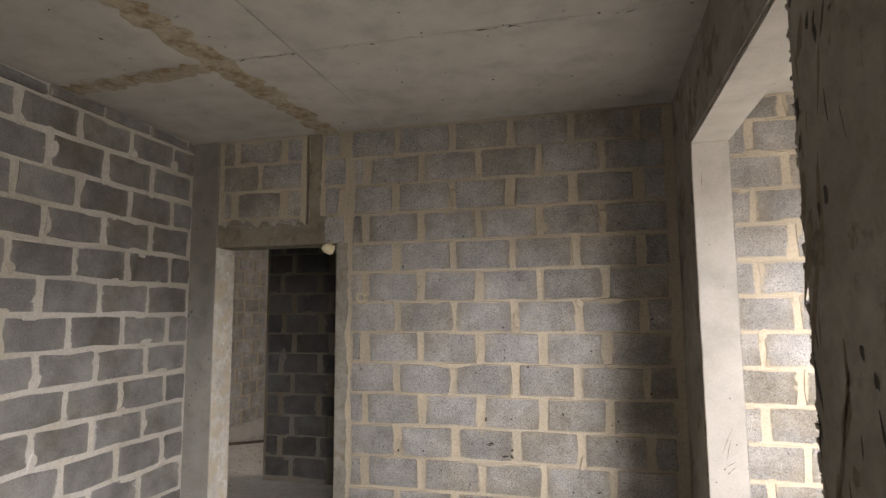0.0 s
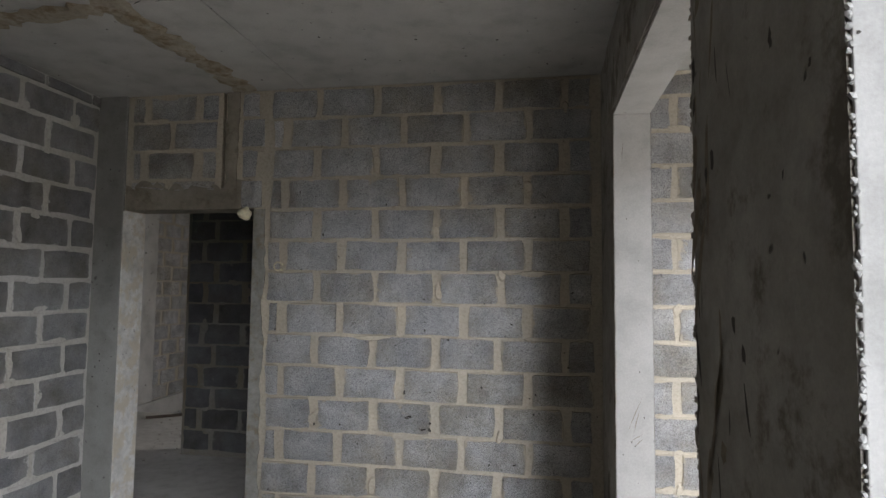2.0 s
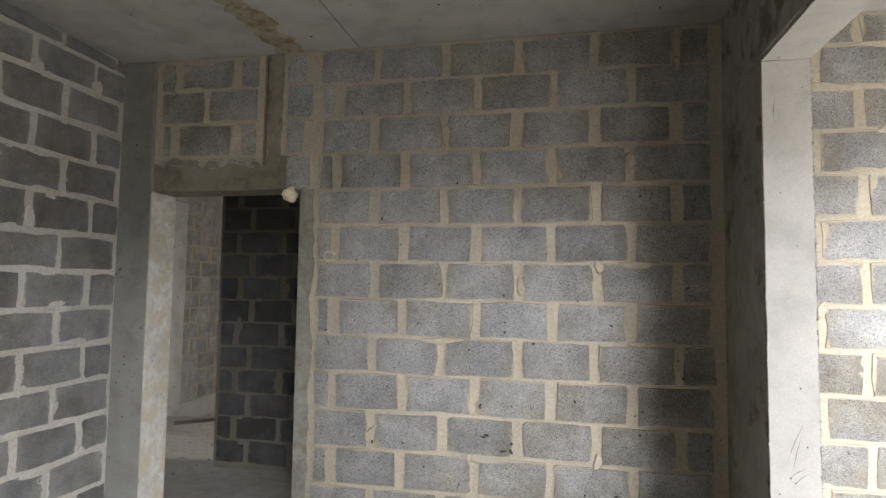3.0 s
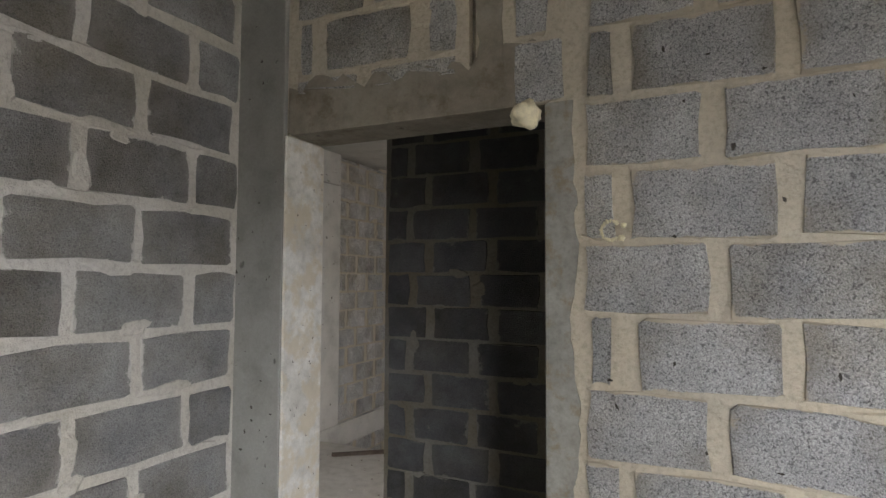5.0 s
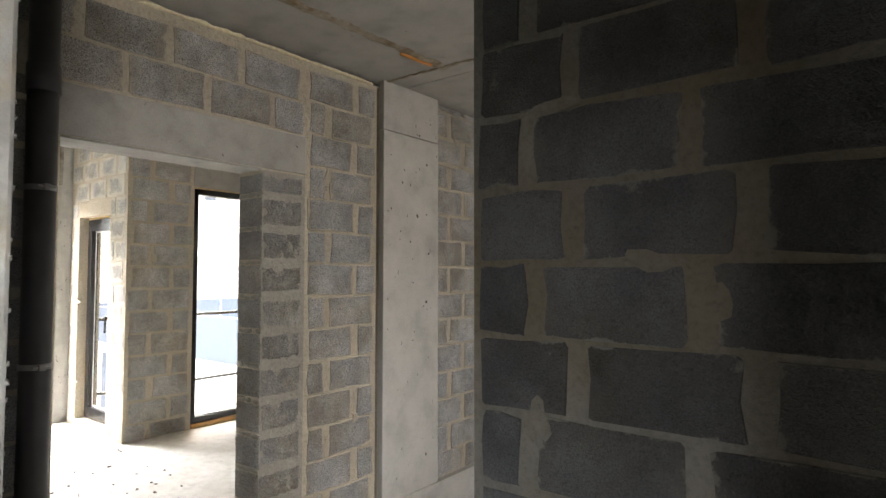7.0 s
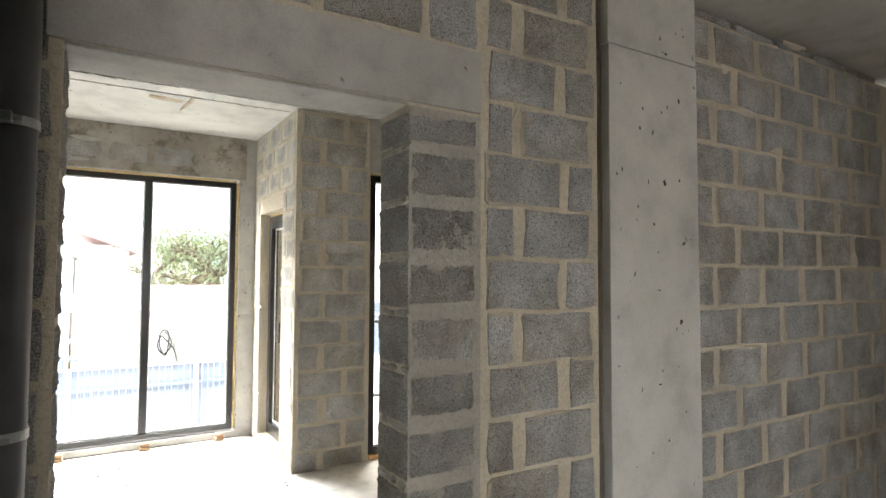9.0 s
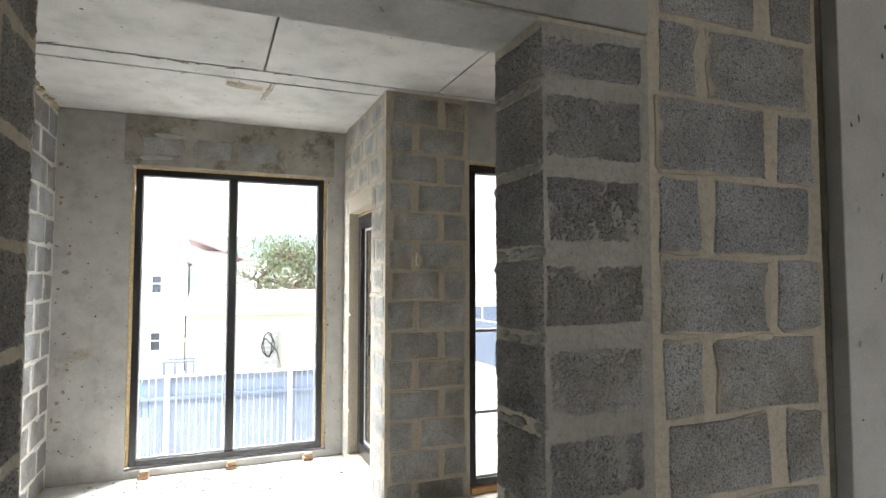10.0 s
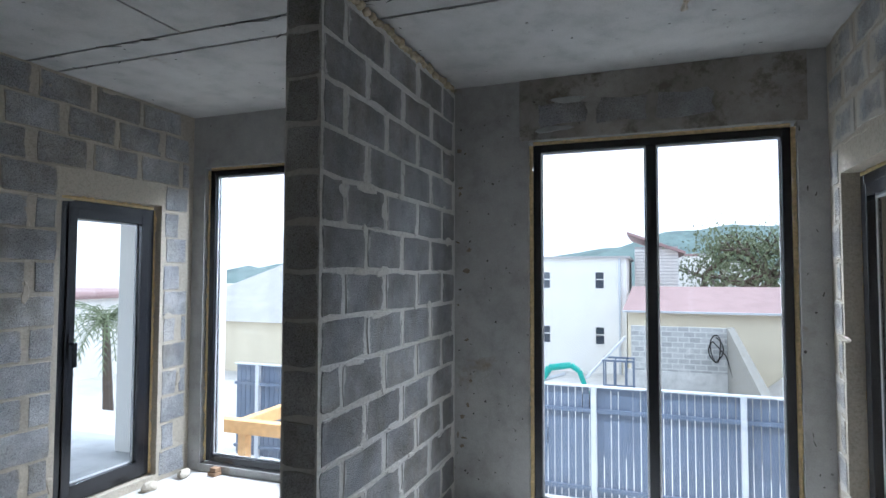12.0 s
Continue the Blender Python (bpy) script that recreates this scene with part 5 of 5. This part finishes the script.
def lay(parent, side, plane, a0, a1, z0, z1, material, base=0.0, course=0.2085, joint=0.0, pitch=0.40, holes=(), gap=0.032, bed=0.018, proud=0.005, ragged=0.008, half=0.5, least=0.05, dabs=0.35, rough=False):
    """Courses of blocks on one face of a wall: a runs along the wall. holes: (a, b, low, high) left free."""
    rnd = random.Random(int(abs(plane * 100 + a0 * 10)) + 3)
    r = int(math.floor((z0 - base) / course))
    smear = bmesh.new()
    turn = Matrix.Rotation(radians(TURNS[side]), 4, "Z")
    mortar = parent.data.materials[0]

    def dab(a, z, w, h):
        """A ragged smear of mortar over a block's edge."""
        if not a0 + w * 1.3 < a < a1 - w * 1.3:
            return
        at = Vector((a, plane, z)) if side[1] == "y" else Vector((plane, a, z))
        n, ring, rim = 11, [], []
        lift = rnd.uniform(0.0006, 0.0026)
        f1, f2 = rnd.uniform(0, 6.3), rnd.uniform(0, 6.3)
        for i in range(n):
            q = i * math.tau / n
            k = 0.9 + 0.22 * math.sin(2 * q + f1) + 0.14 * math.sin(3 * q + f2) + rnd.uniform(-0.06, 0.06)
            c = Vector((w * math.cos(q) * k, -proud - lift, h * math.sin(q) * k))
            ring.append(smear.verts.new(at + turn @ c))
            rim.append(smear.verts.new(at + turn @ Vector((c.x * 1.4, 0.001, c.z * 1.4))))
        smear.faces.new(ring)
        for i in range(n):
            smear.faces.new((ring[i], rim[i], rim[(i + 1) % n], ring[(i + 1) % n]))

    while base + r * course < z1 - 0.03:
        lo, hi = max(base + r * course, z0), min(base + (r + 1) * course, z1)
        off = joint + (half * pitch if r % 2 else 0)
        k0 = int(math.floor((a0 - off) / pitch))
        k = k0
        wob = rnd.uniform(-0.006, 0.006) if dabs else 0.0
        while off + k * pitch < a1:
            p, q = off + k * pitch + wob * (1 + rnd.uniform(-1.2, 1.2)), off + (k + 1) * pitch + wob * (1 + rnd.uniform(-1.2, 1.2))
            p, q = max(p, a0), min(q, a1)
            k += 1
            spans = [(p, q)]
            for h in holes:
                if h[2] < hi - 0.05 and h[3] > lo + 0.05:
                    nxt = []
                    for u, v in spans:
                        if h[1] <= u or h[0] >= v:
                            nxt.append((u, v))
                        else:
                            if h[0] > u:
                                nxt.append((u, h[0]))
                            if h[1] < v:
                                nxt.append((h[1], v))
                    spans = nxt
            for u, v in spans:
                g = gap * rnd.uniform(0.65, 1.35)
                w, hgt = v - u - g, hi - lo - bed * rnd.uniform(0.8, 1.3)
                if w < least or hgt < 0.04:
                    continue
                me = rough_mesh(w, hgt, rnd.randrange(4), material, proud) if rough else block_mesh(w, round(hgt / 0.006) * 0.006, rnd.randrange(4), material, proud, ragged)
                ob = bpy.data.objects.new("block", me)
                scene.collection.objects.link(ob)
                ob.parent = parent
                if dabs and rnd.random() < dabs:
                    dab(u + rnd.uniform(0, 0.03), rnd.uniform(lo, hi), rnd.uniform(0.016, 0.035), rnd.uniform(0.025, 0.055))
                if dabs and rnd.random() < dabs:
                    dab(rnd.uniform(u, v), hi + rnd.uniform(-0.015, 0.005), rnd.uniform(0.03, 0.12), rnd.uniform(0.008, 0.022))
                if dabs and rnd.random() < dabs * 0.6:
                    dab(rnd.uniform(u, v), lo + rnd.uniform(-0.005, 0.02), rnd.uniform(0.03, 0.10), rnd.uniform(0.008, 0.025))
                c, zc = (u + v) / 2, (lo + hi) / 2 + rnd.uniform(-0.003, 0.003)
                at = (c, plane) if side[1] == "y" else (plane, c)
                ob.matrix_basis = pose(at[0], at[1], zc, rnd.uniform(-0.8, 0.8), rnd.uniform(-0.9, 0.9), TURNS[side] + rnd.uniform(-0.5, 0.5))
        r += 1
    if len(smear.faces):
        tagged(part("mortar_smear", smear, mortar, parent), kind="stuff")
    else:
        smear.free()


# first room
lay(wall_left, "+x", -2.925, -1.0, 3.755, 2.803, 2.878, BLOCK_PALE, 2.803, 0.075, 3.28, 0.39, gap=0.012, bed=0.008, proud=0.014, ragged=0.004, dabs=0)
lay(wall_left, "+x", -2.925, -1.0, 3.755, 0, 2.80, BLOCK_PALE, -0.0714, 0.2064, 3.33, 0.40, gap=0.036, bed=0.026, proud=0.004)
lay(wall_back, "-y", 3.77, -1.64, 0.50, 0, 2.87, BLOCK_TAN, 0.0175, 0.2045, -1.11, 0.40, half=0.55, gap=0.05, bed=0.012, proud=0.009, ragged=0.009, dabs=0.09)
lay(wall_back, "-y", 3.77, -2.69, -2.0, 2.20, 2.87, BLOCK_TAN, -0.02, 0.2085, -2.37, 0.40, gap=0.05, bed=0.012, proud=0.003)
lay(wall_back, "-y", 3.77, -1.85, -1.66, 2.07, 2.87, BLOCK_TAN, -0.02, 0.2085, -1.5, 0.40, gap=0.04, bed=0.010)
lay(wall_back, "-y", 3.77, 0.73, 2.2, 0, 2.87, BLOCK_TAN, -0.03, 0.212, 0.95, 0.40, gap=0.036, bed=0.010)
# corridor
lay(wall_corridor, "-y", 5.13, -3.10, 0.4, 0, 2.87, BLOCK_SHADED, 0.042, 0.192, -2.805, 0.40, half=-0.31, gap=0.05, bed=0.012, dabs=0.2)
lay(wall_back, "+y", 3.965, -4.98, -2.75, 0, 2.87, BLOCK_TAN, 0.0, 0.2, -3.1, 0.40)
# hall
lay(wall_hall, "+x", -4.99, 5.722, 6.03, 0, 2.13, BLOCK_MID, 0.073, 0.192, 5.722, 0.308, half=0.0, gap=0.03, bed=0.036, proud=0.006, ragged=0.011, dabs=0, rough=True)
lay(wall_hall, "+x", -4.99, 6.042, 6.64, 0, 2.80, BLOCK_TAN, 0.017, 0.199, 6.21, 0.40, half=0.575, gap=0.05, bed=0.008, dabs=0.15)
lay(wall_hall, "+x", -4.99, 4.0, 6.03, 2.38, 2.80, BLOCK_TAN, 0.38, 0.2, 5.0, 0.40, gap=0.035, bed=0.01, dabs=0)
lay(wall_hall, "+x", -4.99, 4.45, 4.735, 0, 2.37, BLOCK_MID, 0.07, 0.2, 4.45, 0.29, half=0.0)
lay(wall_hall, "+x", -4.99, 7.27, 9.3, 0, 2.87, BLOCK_TAN, -0.0226, 0.2029, 7.63, 0.40, half=-0.46, gap=0.05, bed=0.008, dabs=0.12)
lay(wall_hall, "+x", -4.99, 6.66, 9.3, -1.5, -0.25, BLOCK_TAN, -0.0226, 0.2029, 7.63, 0.40, half=-0.46, gap=0.05, bed=0.008, dabs=0.12)
lay(wall_hall, "-y", 5.73, -5.20, -4.982, 0, 2.13, BLOCK_MID, 0.073, 0.192, -5.20, 0.218, half=0.0, gap=0.002, bed=0.024, proud=0.008, ragged=0.009, dabs=0, rough=True)
lay(wall_hall, "+y", 4.74, -5.195, -4.995, 0, 2.13, BLOCK_MID, 0.073, 0.192, -5.195, 0.2, half=0.0, gap=0.012, bed=0.014, dabs=0, rough=True)
# bright room
lay(partition, "+y", 3.96, -9.07, -7.352, 0, 2.83, BLOCK_PALE, -0.031, 0.2036, -7.76, 0.425, half=0.51, gap=0.036, bed=0.02)
lay(partition, "+x", -7.35, 3.79, 3.955, 0, 2.83, BLOCK_MID, -0.031, 0.2036, 3.79, 0.165, half=0.0, gap=0.008, bed=0.02, dabs=0)
lay(wall_return, "-y", 6.19, -9.07, -7.765, 0, 2.87, BLOCK_WASHED, 0.02, 0.205, -8.0, 0.40, holes=[(-8.89, -8.12, 0, 2.15)], gap=0.04)
lay(wall_pier, "+x", -7.76, 6.195, 6.82, 0, 2.87, BLOCK_TAN, -0.051, 0.2079, 6.41, 0.40, gap=0.05, bed=0.008, dabs=0.1)
lay(wall_glass_door, "+y", 1.67, -9.05, -6.0, 0, 2.87, BLOCK_TAN, 0.02, 0.205, -7.95, 0.40, holes=[(-8.77, -7.94, 0, 2.14)], gap=0.05, bed=0.008, dabs=0.12)
lay(wall_window, "+x", -9.066, 4.50, 5.65, 2.54, 2.73, BLOCK_MID, 2.54, 0.19, 4.52, 0.37, gap=0.06, bed=0.03, proud=0.003, ragged=0.02)
